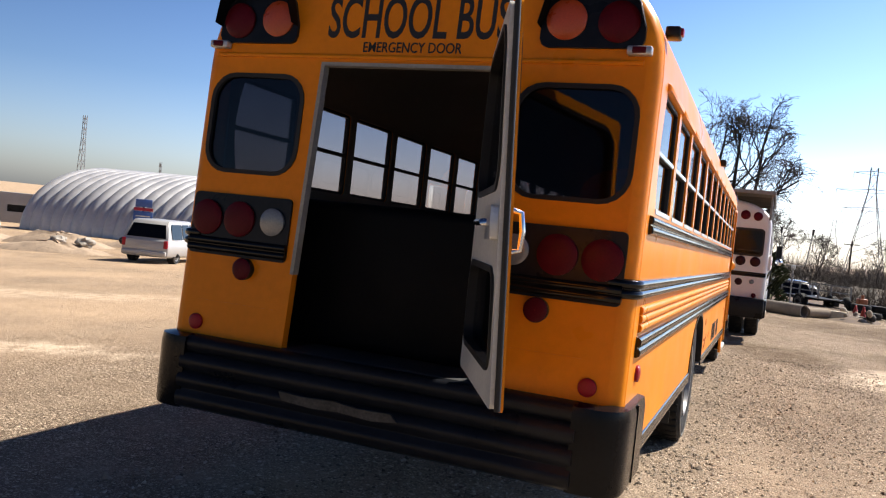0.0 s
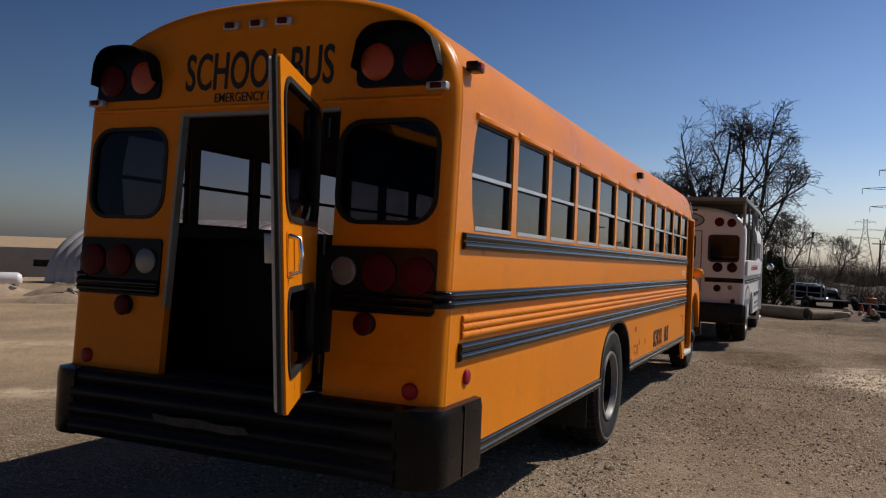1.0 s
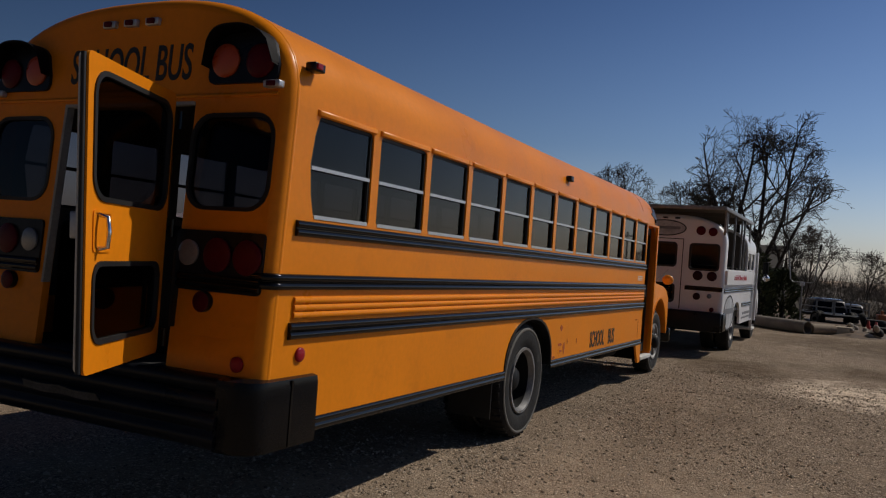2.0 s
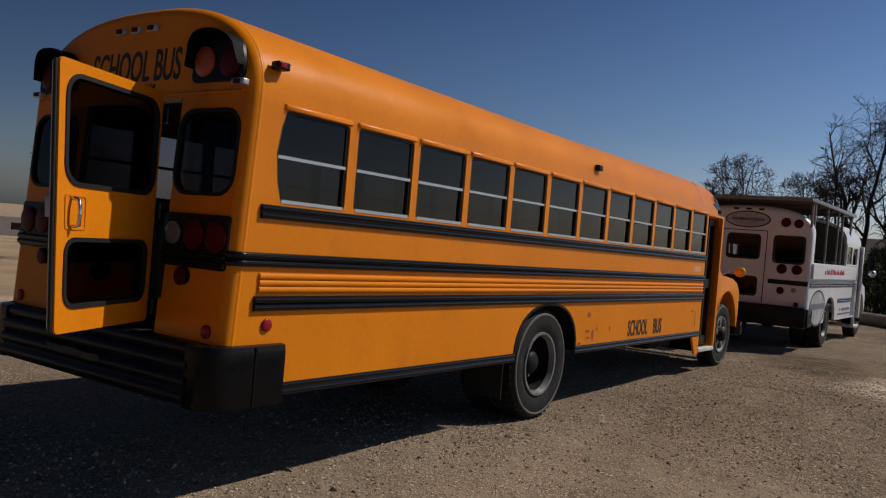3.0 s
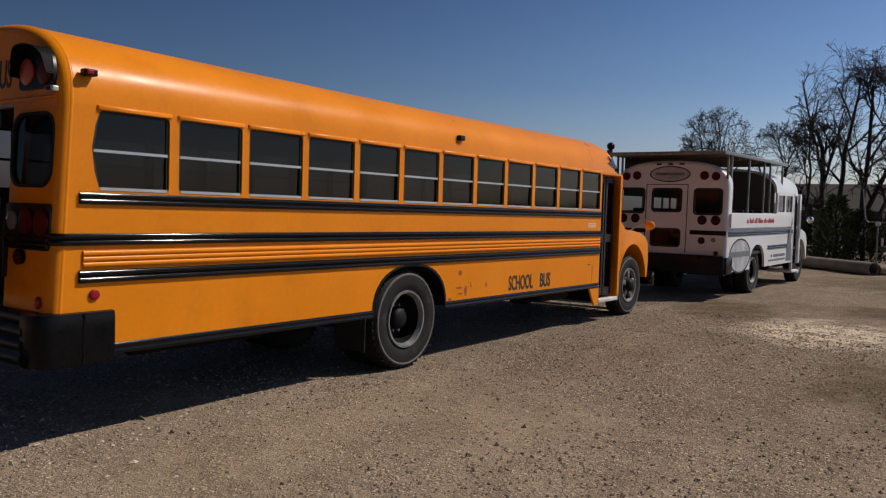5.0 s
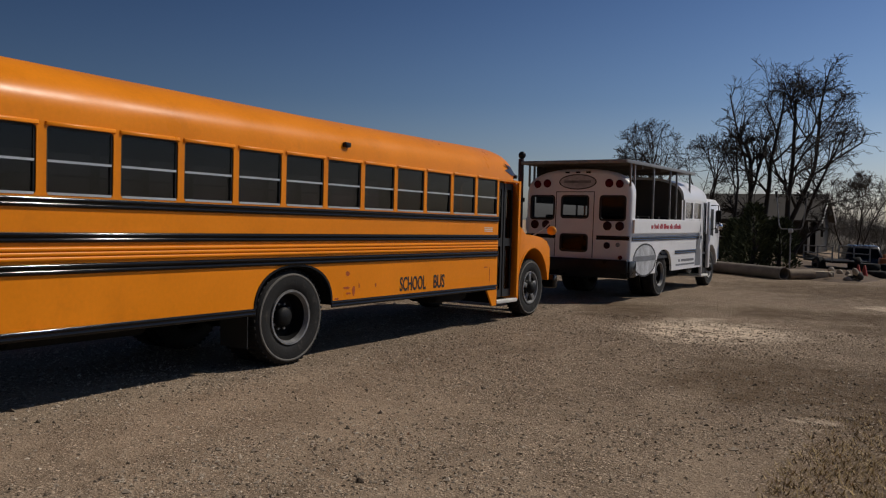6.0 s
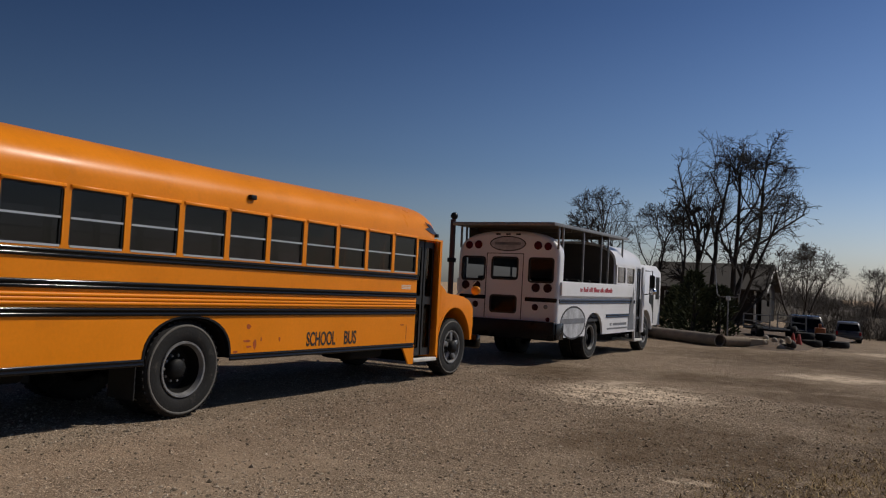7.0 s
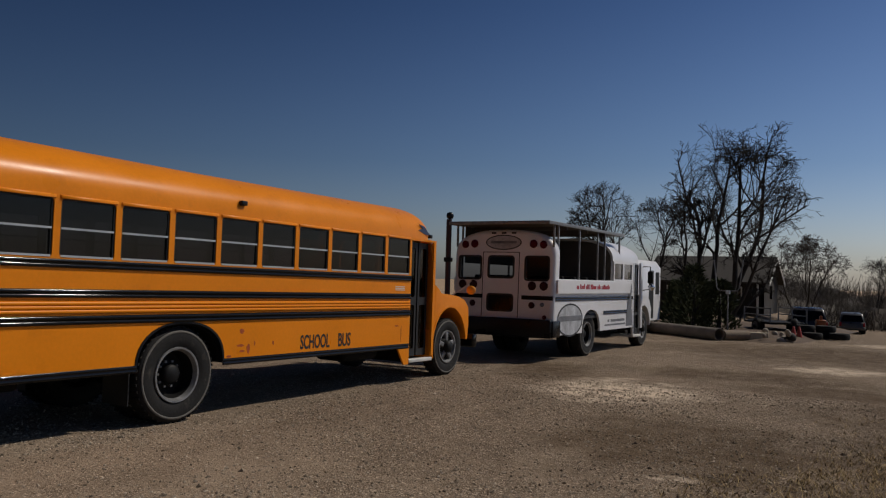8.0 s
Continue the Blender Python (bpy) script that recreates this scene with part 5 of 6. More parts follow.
# ---- white step van parked ahead of the tour bus ----
def step_van():
    van = thing("step_van", pose(-1.15, 22.8, 0, 0, 0, 0), "boxy white step van parked beyond the tour bus", "van")
    bm = bmesh.new()
    rings = []
    for y, i in ((0.0, 0.06), (0.05, 0.0), (4.6, 0.0), (4.9, 0.05), (5.05, 0.2)):
        rings.append([(-2.2 + i, y, 0.42), (-2.2 + i, y, 2.35 - i), (-2.05 + i, y, 2.55 - i), (-0.15 - i, y, 2.55 - i), (-i, y, 2.35 - i), (-i, y, 0.42)])
    loft(bm, rings, caps=True)
    part("body", bm, WHITE, van)
    for y0, y1, z0, z1, mt in ((3.3, 3.85, 0.5, 2.2, RUBBER), (4.1, 4.55, 1.35, 2.15, RUBBER), (0.9, 1.35, 1.45, 2.1, RUBBER)):
        part("side_opening", plate(bmesh.new(), rrect(y0, y1, z0, z1, 0.05, 3), [], lambda u, v, d: (0.006 - d, u, v), 0.01), mt, van)
    for x0, x1 in ((-2.0, -1.2), (-1.0, -0.2)):
        part("rear_door", plate(bmesh.new(), rrect(x0, x1, 0.55, 2.3, 0.04, 3), [rrect(x0 + 0.15, x1 - 0.15, 1.5, 2.1, 0.04, 3)], lambda u, v, d: (u, -0.02 + d, v), 0.02), WHITE, van)
        part("pane", plate(bmesh.new(), rrect(x0 + 0.15, x1 - 0.15, 1.5, 2.1, 0.04, 3), [], lambda u, v, d: (u, -0.008 + d, v), 0.004), CAR_GLASS, van)
    part("red_stripe", plate(bmesh.new(), [(2.0, 0.75), (3.2, 0.75), (3.2, 1.15), (2.0, 1.15)], [], lambda u, v, d: (0.005 - d, u, v), 0.008), RED_PAINT, van)
    part("rear_bumper", boxed(-2.2, 0.0, -0.35, -0.03, 0.35, 0.47, bevel=0.02), WHITE_TRIM, van)
    bm = bmesh.new()
    tube(bm, [(0.0, 4.6, 2.0), (0.22, 4.7, 1.95), (0.22, 4.7, 1.5), (0.0, 4.6, 1.45)], 0.014)
    part("mirror_arm", bm, STEEL_DARK, van)
    for x, s in ((-0.06, 1), (-2.14, -1)):
        for y in (1.2, 4.3):
            wheel(van, x, y, 0.38, 0.38, s, False)


step_van()

bm = bmesh.new()
tube(bm, [(0, 0, 0), (0, 0, 1.2), (0, 0, 3.06)], 0.062, 14)
mast = thing("steel_pole", pose(-1.98, 13.4, ground_z(-1.98, 13.4)), "dark maroon steel pole with a black ball cap", "pole")
part("shaft", bm, surface("maroon_paint", (0.035, 0.012, 0.018), 0.45, vary=0.25, bump=0.05), mast)
bm = bmesh.new()
bmesh.ops.create_uvsphere(bm, u_segments=14, v_segments=8, radius=0.085)
part("ball_cap", bm, BLACK_WORN, mast, "", pose(0.02, 0, 3.14))
part("collar", boxed(-0.075, 0.075, -0.075, 0.075, 2.1, 2.2, bevel=0.01), BLACK_WORN, mast)

# ---- trees, brush, grass, stones ----
def island_material(name, a, b, rough=0.9):
    """Loose pieces of one mesh, each a shade of its own."""
    m = bpy.data.materials.new(name)
    m.use_nodes = True
    nt = m.node_tree
    geo = nt.nodes.new("ShaderNodeNewGeometry")
    mix = nt.nodes.new("ShaderNodeMix")
    mix.data_type = "RGBA"
    mix.inputs[6].default_value, mix.inputs[7].default_value = (*a, 1), (*b, 1)
    nt.links.new(geo.outputs["Random Per Island"], mix.inputs[0])
    bsdf = nt.nodes["Principled BSDF"]
    nt.links.new(mix.outputs[2], bsdf.inputs["Base Color"])
    bsdf.inputs["Roughness"].default_value = rough
    bsdf.inputs["Specular IOR Level"].default_value = 0.2
    return m


BARK = surface("dark_bark", (0.022, 0.018, 0.016), 0.9, vary=0.35, scale=3, fine=30, bump=0.4)
TWIG = surface("grey_brown_twigs", (0.028, 0.023, 0.02), 0.9, vary=0.3, scale=2, fine=20, bump=0.1)
TWIG_PALE = surface("dry_brown_twigs", (0.060, 0.047, 0.038), 0.9, vary=0.35, scale=0.6, fine=8, bump=0.1)


class Limbs:
    """Gathers tapered limbs into vertex and face lists."""

    def __init__(self):
        self.verts, self.faces = [], []

    def limb(self, pts, radii, n):
        rings = []
        for i, p in enumerate(pts):
            d = (pts[min(i + 1, len(pts) - 1)] - pts[max(i - 1, 0)]).normalized()
            s = d.orthogonal().normalized()
            u = d.cross(s)
            k0 = len(self.verts)
            for k in range(n):
                a = 2 * math.pi * k / n
                self.verts.append(tuple(p + radii[i] * (math.cos(a) * s + math.sin(a) * u)))
            rings.append(k0)
        for a, b in zip(rings, rings[1:]):
            for k in range(n):
                self.faces.append((a + k, a + (k + 1) % n, b + (k + 1) % n, b + k))

    def mesh(self, name, material):
        me = bpy.data.meshes.new(name)
        me.from_pydata(self.verts, [], self.faces)
        me.polygons.foreach_set("use_smooth", [True] * len(me.polygons))
        me.materials.append(material)
        return me


def bare_tree(name, x, y, height, seed, stems, label, levels=5, crown=None, girth=1.0, bark=None, twig=None):
    """A leafless tree: stems are (lean x, lean y, share of height); crown is the rounded outline that it fills:
    its middle (x, z) and half sizes (across, up), all from the foot."""
    rng = random.Random(seed)
    low, high = Limbs(), Limbs()
    cx, cz, rx, rz = crown or (0.0, height * 0.62, height * 0.36, height * 0.38)
    counts = (6, 5, 4, 3, 2)

    def rand():
        return Vector((rng.gauss(0, 1), rng.gauss(0, 1), rng.gauss(0, 1)))

    def beyond(p):
        q = Vector(((p.x - cx) / rx, p.y / rx, (p.z - cz) / rz))
        if q.z < 0:
            q.z *= 0.55
        return q.length > 0.92 + 0.28 * noise.noise(q * 2.6 + Vector((seed, 0, 0))) + rng.uniform(-0.12, 0.16)

    def grow(p, d, length, radius, level):
        segs = (9, 7, 5, 4, 3, 3)[level]
        pts, radii = [p.copy()], [radius]
        for i in range(segs):
            bend = (0.12, 0.16, 0.17, 0.15, 0.13, 0.10)[level]
            d = (d + bend * rand() + Vector((0, 0, (0.05, 0.07, 0.05, 0.03, 0.02, 0.0)[level]))).normalized()
            p = p + d * length / segs
            if i > 0 and (level > 0 or p.z > cz) and beyond(p):
                break
            pts.append(p.copy())
            radii.append(max(radius * (1 - 0.72 * (i + 1) / segs), 0.0085))
        segs = len(pts) - 1
        if segs < 1:
            return
        (low if level < 2 else high).limb(pts, radii, (8, 6, 5, 4, 3, 3)[level])
        if level >= levels:
            return
        for c in range(counts[level]):
            f = min(1.0, (0.30 if level == 0 else 0.22) + (0.70 if level == 0 else 0.78) * (c + rng.random()) / counts[level])
            i = min(int(f * segs), segs - 1)
            at = pts[i].lerp(pts[i + 1], f * segs - i)
            out = (pts[i + 1] - pts[i]).normalized()
            side = rand()
            side = (side - out * side.dot(out)).normalized()
            ang = rng.uniform(0.45, 1.0)
            nd = out * math.cos(ang) + side * math.sin(ang)
            nd.z = nd.z * 0.8 + (0.14 if level < 2 else 0.02)
            grow(at, nd.normalized(), length * rng.uniform(0.44, 0.68), max(radii[i] * 0.62, 0.012), level + 1)

    for lx, ly, share in stems:
        d = Vector((lx, ly, 1)).normalized()
        grow(Vector((rng.uniform(-0.2, 0.2), rng.uniform(-0.2, 0.2), -0.1)), d, height * share, 0.0175 * height * share * girth, 0)
    tree = thing(name, pose(x, y, ground_z(x, y)), label, "tree", "bare trees round the lot")
    for nm, lm, mt in (("trunk", low, bark or BARK), ("crown", high, twig or TWIG)):
        ob = new(nm, lm.mesh(nm, mt))
        ob.parent = tree
    return tree


bare_tree("bare_tree", -3.85, 45.9, 10.8, 3, ((0.03, 0, 1.0), (0.22, 0.1, 0.9)), "tall dark leafless tree with a forked trunk", crown=(0.70, 7.45, 2.38, 3.56))
bare_tree("bare_tree", -2.50, 45.7, 10.2, 11, ((0.10, 0, 0.98), (0.36, 0.1, 0.95)), "tall dark leafless tree with upright limbs", crown=(1.67, 6.80, 2.48, 3.24))
bare_tree("bare_tree", -1.55, 42.9, 7.6, 21, ((0.42, 0, 0.95), (0.2, 0, 0.6)), "leaning dark leafless tree with spreading limbs", crown=(2.27, 5.18, 1.94, 1.94))
bare_tree("bare_tree", -9.00, 44.4, 7.9, 5, ((0.05, 0, 0.95), (-0.3, 0, 0.85)), "low leafless tree with a wide crown", crown=(-0.43, 5.83, 2.05, 2.05))
bare_tree("bare_tree", -6.55, 44.2, 6.8, 8, ((0.12, 0, 0.95),), "low leafless tree with a wide crown", crown=(0.22, 4.97, 1.73, 1.84))
bare_tree("bare_tree", -4.75, 43.7, 6.8, 9, ((0.08, 0, 0.95),), "low leafless tree with a wide crown", crown=(0.27, 4.86, 1.51, 1.94))
bare_tree("bare_tree", 0.0, 59, 6.2, 14, ((-0.3, 0, 0.9), (0.05, 0, 0.95), (0.35, 0, 0.9)), "rounded grey leafless tree at the field's edge", crown=(0.35, 3.6, 2.7, 2.6), bark=TWIG_PALE, twig=TWIG_PALE, girth=0.7)
bare_tree("bare_tree", 3.9, 70, 5.5, 15, ((-0.2, 0, 0.9), (0.2, 0, 0.9)), "rounded grey leafless tree at the field's edge", bark=TWIG_PALE, twig=TWIG_PALE, levels=4, girth=0.7)
bare_tree("bare_tree", 9.5, 76, 6.0, 16, ((-0.1, 0, 0.9), (0.25, 0, 0.9)), "rounded grey leafless tree at the field's edge", bark=TWIG_PALE, twig=TWIG_PALE, levels=4, girth=0.7)
bare_tree("bare_tree", 12.5, 66, 4.5, 17, ((0.1, 0, 0.9), (-0.25, 0, 0.9)), "small leafless tree at the field's edge", levels=4)
bare_tree("bare_tree", -41, 23.5, 8.5, 19, ((-0.35, 0, 0.9), (0.0, 0, 0.8)), "tall leafless tree beyond the sandy lot", levels=4)


def brush():
    """Leafless scrub along the far side of the lot."""
    rng = random.Random(4)
    lm = Limbs()
    for k in range(5200):
        x = rng.uniform(-14, 60)
        row = rng.random()
        y = 64 + 0.12 * x + 22 * row + rng.gauss(0, 0.8)
        if x < 2 and y < 66:
            continue
        h = (1.4 + 2.1 * row) * rng.uniform(0.6, 1.35)
        base = Vector((x, y, ground_z(x, y)))
        for b in range(6):
            d = Vector((rng.gauss(0, 0.4), rng.gauss(0, 0.3), 1)).normalized()
            tip = base + d * h * rng.uniform(0.7, 1.1)
            mid = base.lerp(tip, 0.5) + Vector((rng.gauss(0, 0.12), rng.gauss(0, 0.12), 0))
            lm.limb([base + Vector((rng.gauss(0, 0.25), rng.gauss(0, 0.25), -0.05)), mid, tip], [0.035, 0.022, 0.006], 3)
    ob = new("brush", lm.mesh("brush", TWIG_PALE))
    tagged(ob, "thick belt of leafless brown scrub along the lot", "scrub", kind="stuff")
    # rough dark bank under the scrub
    bm = bmesh.new()
    rows = []
    for j in range(9):
        row = []
        for i in range(90):
            x = -16 + i * 0.9
            y = 65.5 + 0.12 * x + j * 3.0
            z = ground_z(x, y) - 0.1 + (0.0 if j == 0 else (1.45 + 0.13 * j) * (0.75 + 0.5 * noise.noise((x * 0.35, y * 0.35, 1))) + 0.25 * noise.noise((x * 1.4, y * 1.4, 7)))
            row.append((x, y, z))
        rows.append(row)
    loft(bm, rows)
    solo("undergrowth", bm, surface("dead_undergrowth", (0.055, 0.042, 0.03), 1.0, vary=0.5, scale=0.8, fine=12, bump=1.0, second=(0.03, 0.027, 0.018), spread=0.5), "dark tangled undergrowth below the scrub", "undergrowth", kind="stuff")


def evergreen(x, y, h, r, seed):
    rng = random.Random(seed)
    bush = thing("evergreen_shrub", pose(x, y, ground_z(x, y)), "dense dark green juniper shrub", "shrub")
    bm = bmesh.new()
    tube(bm, [(0, 0, -0.05), (0.05, 0, h * 0.4), (0, 0.05, h * 0.8)], [0.10, 0.07, 0.02], 7)
    part("trunk", bm, BARK, bush)
    verts, faces = [], []
    for k in range(1700):
        z = h * rng.random() ** 0.8
        w = r * (1 - (z / h) ** 1.6) ** 0.7 * (0.75 + 0.5 * noise.noise((z * 2.2, seed * 3.0, seed))) + 0.12
        a = rng.uniform(0, 2 * math.pi)
        q = w * math.sqrt(rng.uniform(0.25, 1.0)) * (1 + 0.5 * noise.noise((math.cos(a) * 1.7, math.sin(a) * 1.7, z * 1.5)))
        p = Vector((q * math.cos(a), q * math.sin(a), z))
        d = Vector((math.cos(a), math.sin(a), rng.uniform(0.2, 1.4))).normalized()
        s = d.cross(Vector((rng.gauss(0, 1), rng.gauss(0, 1), rng.gauss(0, 1)))).normalized()
        ln, wd = rng.uniform(0.12, 0.26), rng.uniform(0.03, 0.06)
        i = len(verts)
        verts += [tuple(p - s * wd), tuple(p + s * wd), tuple(p + d * ln)]
        faces.append((i, i + 1, i + 2))
    me = bpy.data.meshes.new("foliage")
    me.from_pydata(verts, [], faces)
    me.materials.append(island_material("juniper_green", (0.025, 0.034, 0.016), (0.085, 0.095, 0.048)))
    ob = new("foliage", me)
    ob.parent = bush


brush()
evergreen(-0.25, 28.8, 2.45, 0.85, 1)
evergreen(0.55, 29.4, 1.95, 0.75, 2)
evergreen(-1.2, 30.4, 1.9, 0.8, 3)


def loose_stones():
    rng = random.Random(6)
    verts, faces = [], []
    tri = ((0, 2, 4), (2, 1, 4), (1, 3, 4), (3, 0, 4), (2, 0, 5), (1, 2, 5), (3, 1, 5), (0, 3, 5))
    for k in range(95000):
        x = rng.uniform(-3.0, 9.5)
        y = -2.4 + 14 * rng.random() ** 1.3
        if noise.noise((x * 0.5, y * 0.5, 9)) + 0.4 * rng.gauss(0, 1) < -0.05:
            continue
        r = 0.005 + 0.012 * rng.random() ** 2 + (0.02 * rng.random() if rng.random() < 0.02 else 0)
        z = ground_z(x, y) + r * 0.2
        i = len(verts)
        for dx, dy, dz in ((1, 0, 0), (-1, 0, 0), (0, 1, 0), (0, -1, 0), (0, 0, 0.7), (0, 0, -0.6)):
            j = rng.uniform(0.7, 1.35) * r
            verts.append((x + dx * j + rng.gauss(0, 0.2) * r, y + dy * j + rng.gauss(0, 0.2) * r, z + dz * j))
        faces += [tuple(i + q for q in t) for t in tri]
    me = bpy.data.meshes.new("loose_stones")
    me.from_pydata(verts, [], faces)
    me.materials.append(island_material("gravel_stones", (0.10, 0.078, 0.057), (0.58, 0.48, 0.37)))
    tagged(new("loose_stones", me), "scattered pale and dark gravel stones on the lot", "gravel", kind="stuff")


def dry_grass():
    rng = random.Random(7)
    verts, faces = [], []
    for k in range(30000):
        y = 1.5 + 17 * rng.random() ** 1.3
        x = rng.uniform(5.4, 11.5)
        edge = 5.8 + 0.28 * (y - 5) + 0.6 * noise.noise((x * 0.3, y * 0.5, 2)) + 0.3 * rng.gauss(0, 1)
        if x < edge or noise.noise((x * 0.8, y * 0.55, 5)) + 0.25 * rng.gauss(0, 1) < -0.05:
            continue
        z = ground_z(x, y)
        for b in range(4):
            a, h = rng.uniform(0, 2 * math.pi), rng.uniform(0.02, 0.075)
            lean_x, lean_y = math.cos(a) * h * rng.uniform(0.5, 1.6), math.sin(a) * h * rng.uniform(0.5, 1.6)
            px, py = x + rng.gauss(0, 0.035), y + rng.gauss(0, 0.035)
            w = rng.uniform(0.003, 0.007)
            i = len(verts)
            verts += [(px - w * math.sin(a), py + w * math.cos(a), z - 0.004), (px + w * math.sin(a), py - w * math.cos(a), z - 0.004), (px + lean_x, py + lean_y, z + h * 0.8)]
            faces.append((i, i + 1, i + 2))
    me = bpy.data.meshes.new("dry_grass")
    me.from_pydata(verts, [], faces)
    me.materials.append(island_material("straw", (0.09, 0.06, 0.028), (0.60, 0.45, 0.24)))
    tagged(new("dry_grass", me), "short dry straw-coloured grass on the lot's verge", "grass", kind="stuff")


loose_stones()
dry_grass()


# ---- house beyond the trees ----
def cottage():
    h = thing("house", pose(-8.4, 51.0, ground_z(-4, 53)) @ Matrix.Scale(1.07, 4), "low brown house with a grey gabled roof", "house")
    # brown siding taken near black: the gable's shade is in its colour
    siding = surface("shaded_brown_siding", (0.024, 0.018, 0.013), 0.8, vary=0.2, scale=1, bump=0.2)
    roofing = surface("grey_shingles", (0.05, 0.044, 0.04), 0.9, vary=0.25, scale=1.2, fine=25, bump=0.5)
    part("wall", plate(bmesh.new(), [(0, 0), (6.6, 0), (6.6, 1.95), (0, 1.95)], [[(1.0, 0.8), (1.9, 0.8), (1.9, 1.6), (1.0, 1.6)], [(2.8, 0.05), (3.6, 0.05), (3.6, 1.8), (2.8, 1.8)], [(4.4, 0.8), (5.4, 0.8), (5.4, 1.6), (4.4, 1.6)]], lambda u, v, d: (u, d, v), 0.15), siding, h)
    gable = [(0, 0), (5.0, 0), (5.0, 1.95), (2.5, 3.25), (0, 1.95)]
    part("wall", plate(bmesh.new(), gable, [[(2.0, 0.9), (3.0, 0.9), (3.0, 1.7), (2.0, 1.7)]], lambda u, v, d: (6.6 - d, u, v), 0.15), siding, h)
    part("wall", plate(bmesh.new(), gable, [], lambda u, v, d: (d, u, v), 0.15), siding, h)
    part("wall", plate(bmesh.new(), [(0, 0), (6.6, 0), (6.6, 1.95), (0, 1.95)], [], lambda u, v, d: (u, 5.0 - d, v), 0.15), siding, h)
    for s in (0, 1):
        pts = [(-0.4, 1.78), (2.5, 3.35)] if s == 0 else [(2.5, 3.35), (5.4, 1.78)]
        bm = bmesh.new()
        (y0, z0), (y1, z1) = pts
        loft(bm, [[(x, y0, z0), (x, y1, z1), (x, y1, z1 + 0.1), (x, y0, z0 + 0.1)] for x in (-0.35, 6.95)], closed=True, caps=True)
        part("roof", bm, roofing, h, "grey shingled roof slope")
        bm = bmesh.new()
        loft(bm, [[(x, y0, z0 - 0.12), (x, y1, z1 - 0.12), (x, y1, z1 + 0.09), (x, y0, z0 + 0.09)] for x in (6.955, 6.99)], closed=True, caps=True)
        part("bargeboard", bm, WHITE_TRIM, h, "off-white bargeboard")
    for a, b, z0, z1 in ((1.0, 1.9, 0.8, 1.6), (4.4, 5.4, 0.8, 1.6)):
        w = part("window", plate(bmesh.new(), [(a, z0), (b, z0), (b, z1), (a, z1)], [[(a + 0.06, z0 + 0.06), (b - 0.06, z0 + 0.06), (b - 0.06, z1 - 0.06), (a + 0.06, z1 - 0.06)]], lambda u, v, d: (u, d - 0.02, v), 0.08), WHITE_TRIM, h)
        part("pane", plate(bmesh.new(), [(a, z0), (b, z0), (b, z1), (a, z1)], [], lambda u, v, d: (u, 0.03 + d, v), 0.01), CAR_GLASS, w)
    part("door", boxed(2.8, 3.6, 0.04, 0.1, 0.05, 1.8), BLACK_WORN, h)
    for x in (0.3, 2.4, 4.2, 6.3):
        part("porch_post", boxed(x - 0.05, x + 0.05, -0.33, -0.23, 0, 1.86), WHITE_TRIM, h)


cottage()


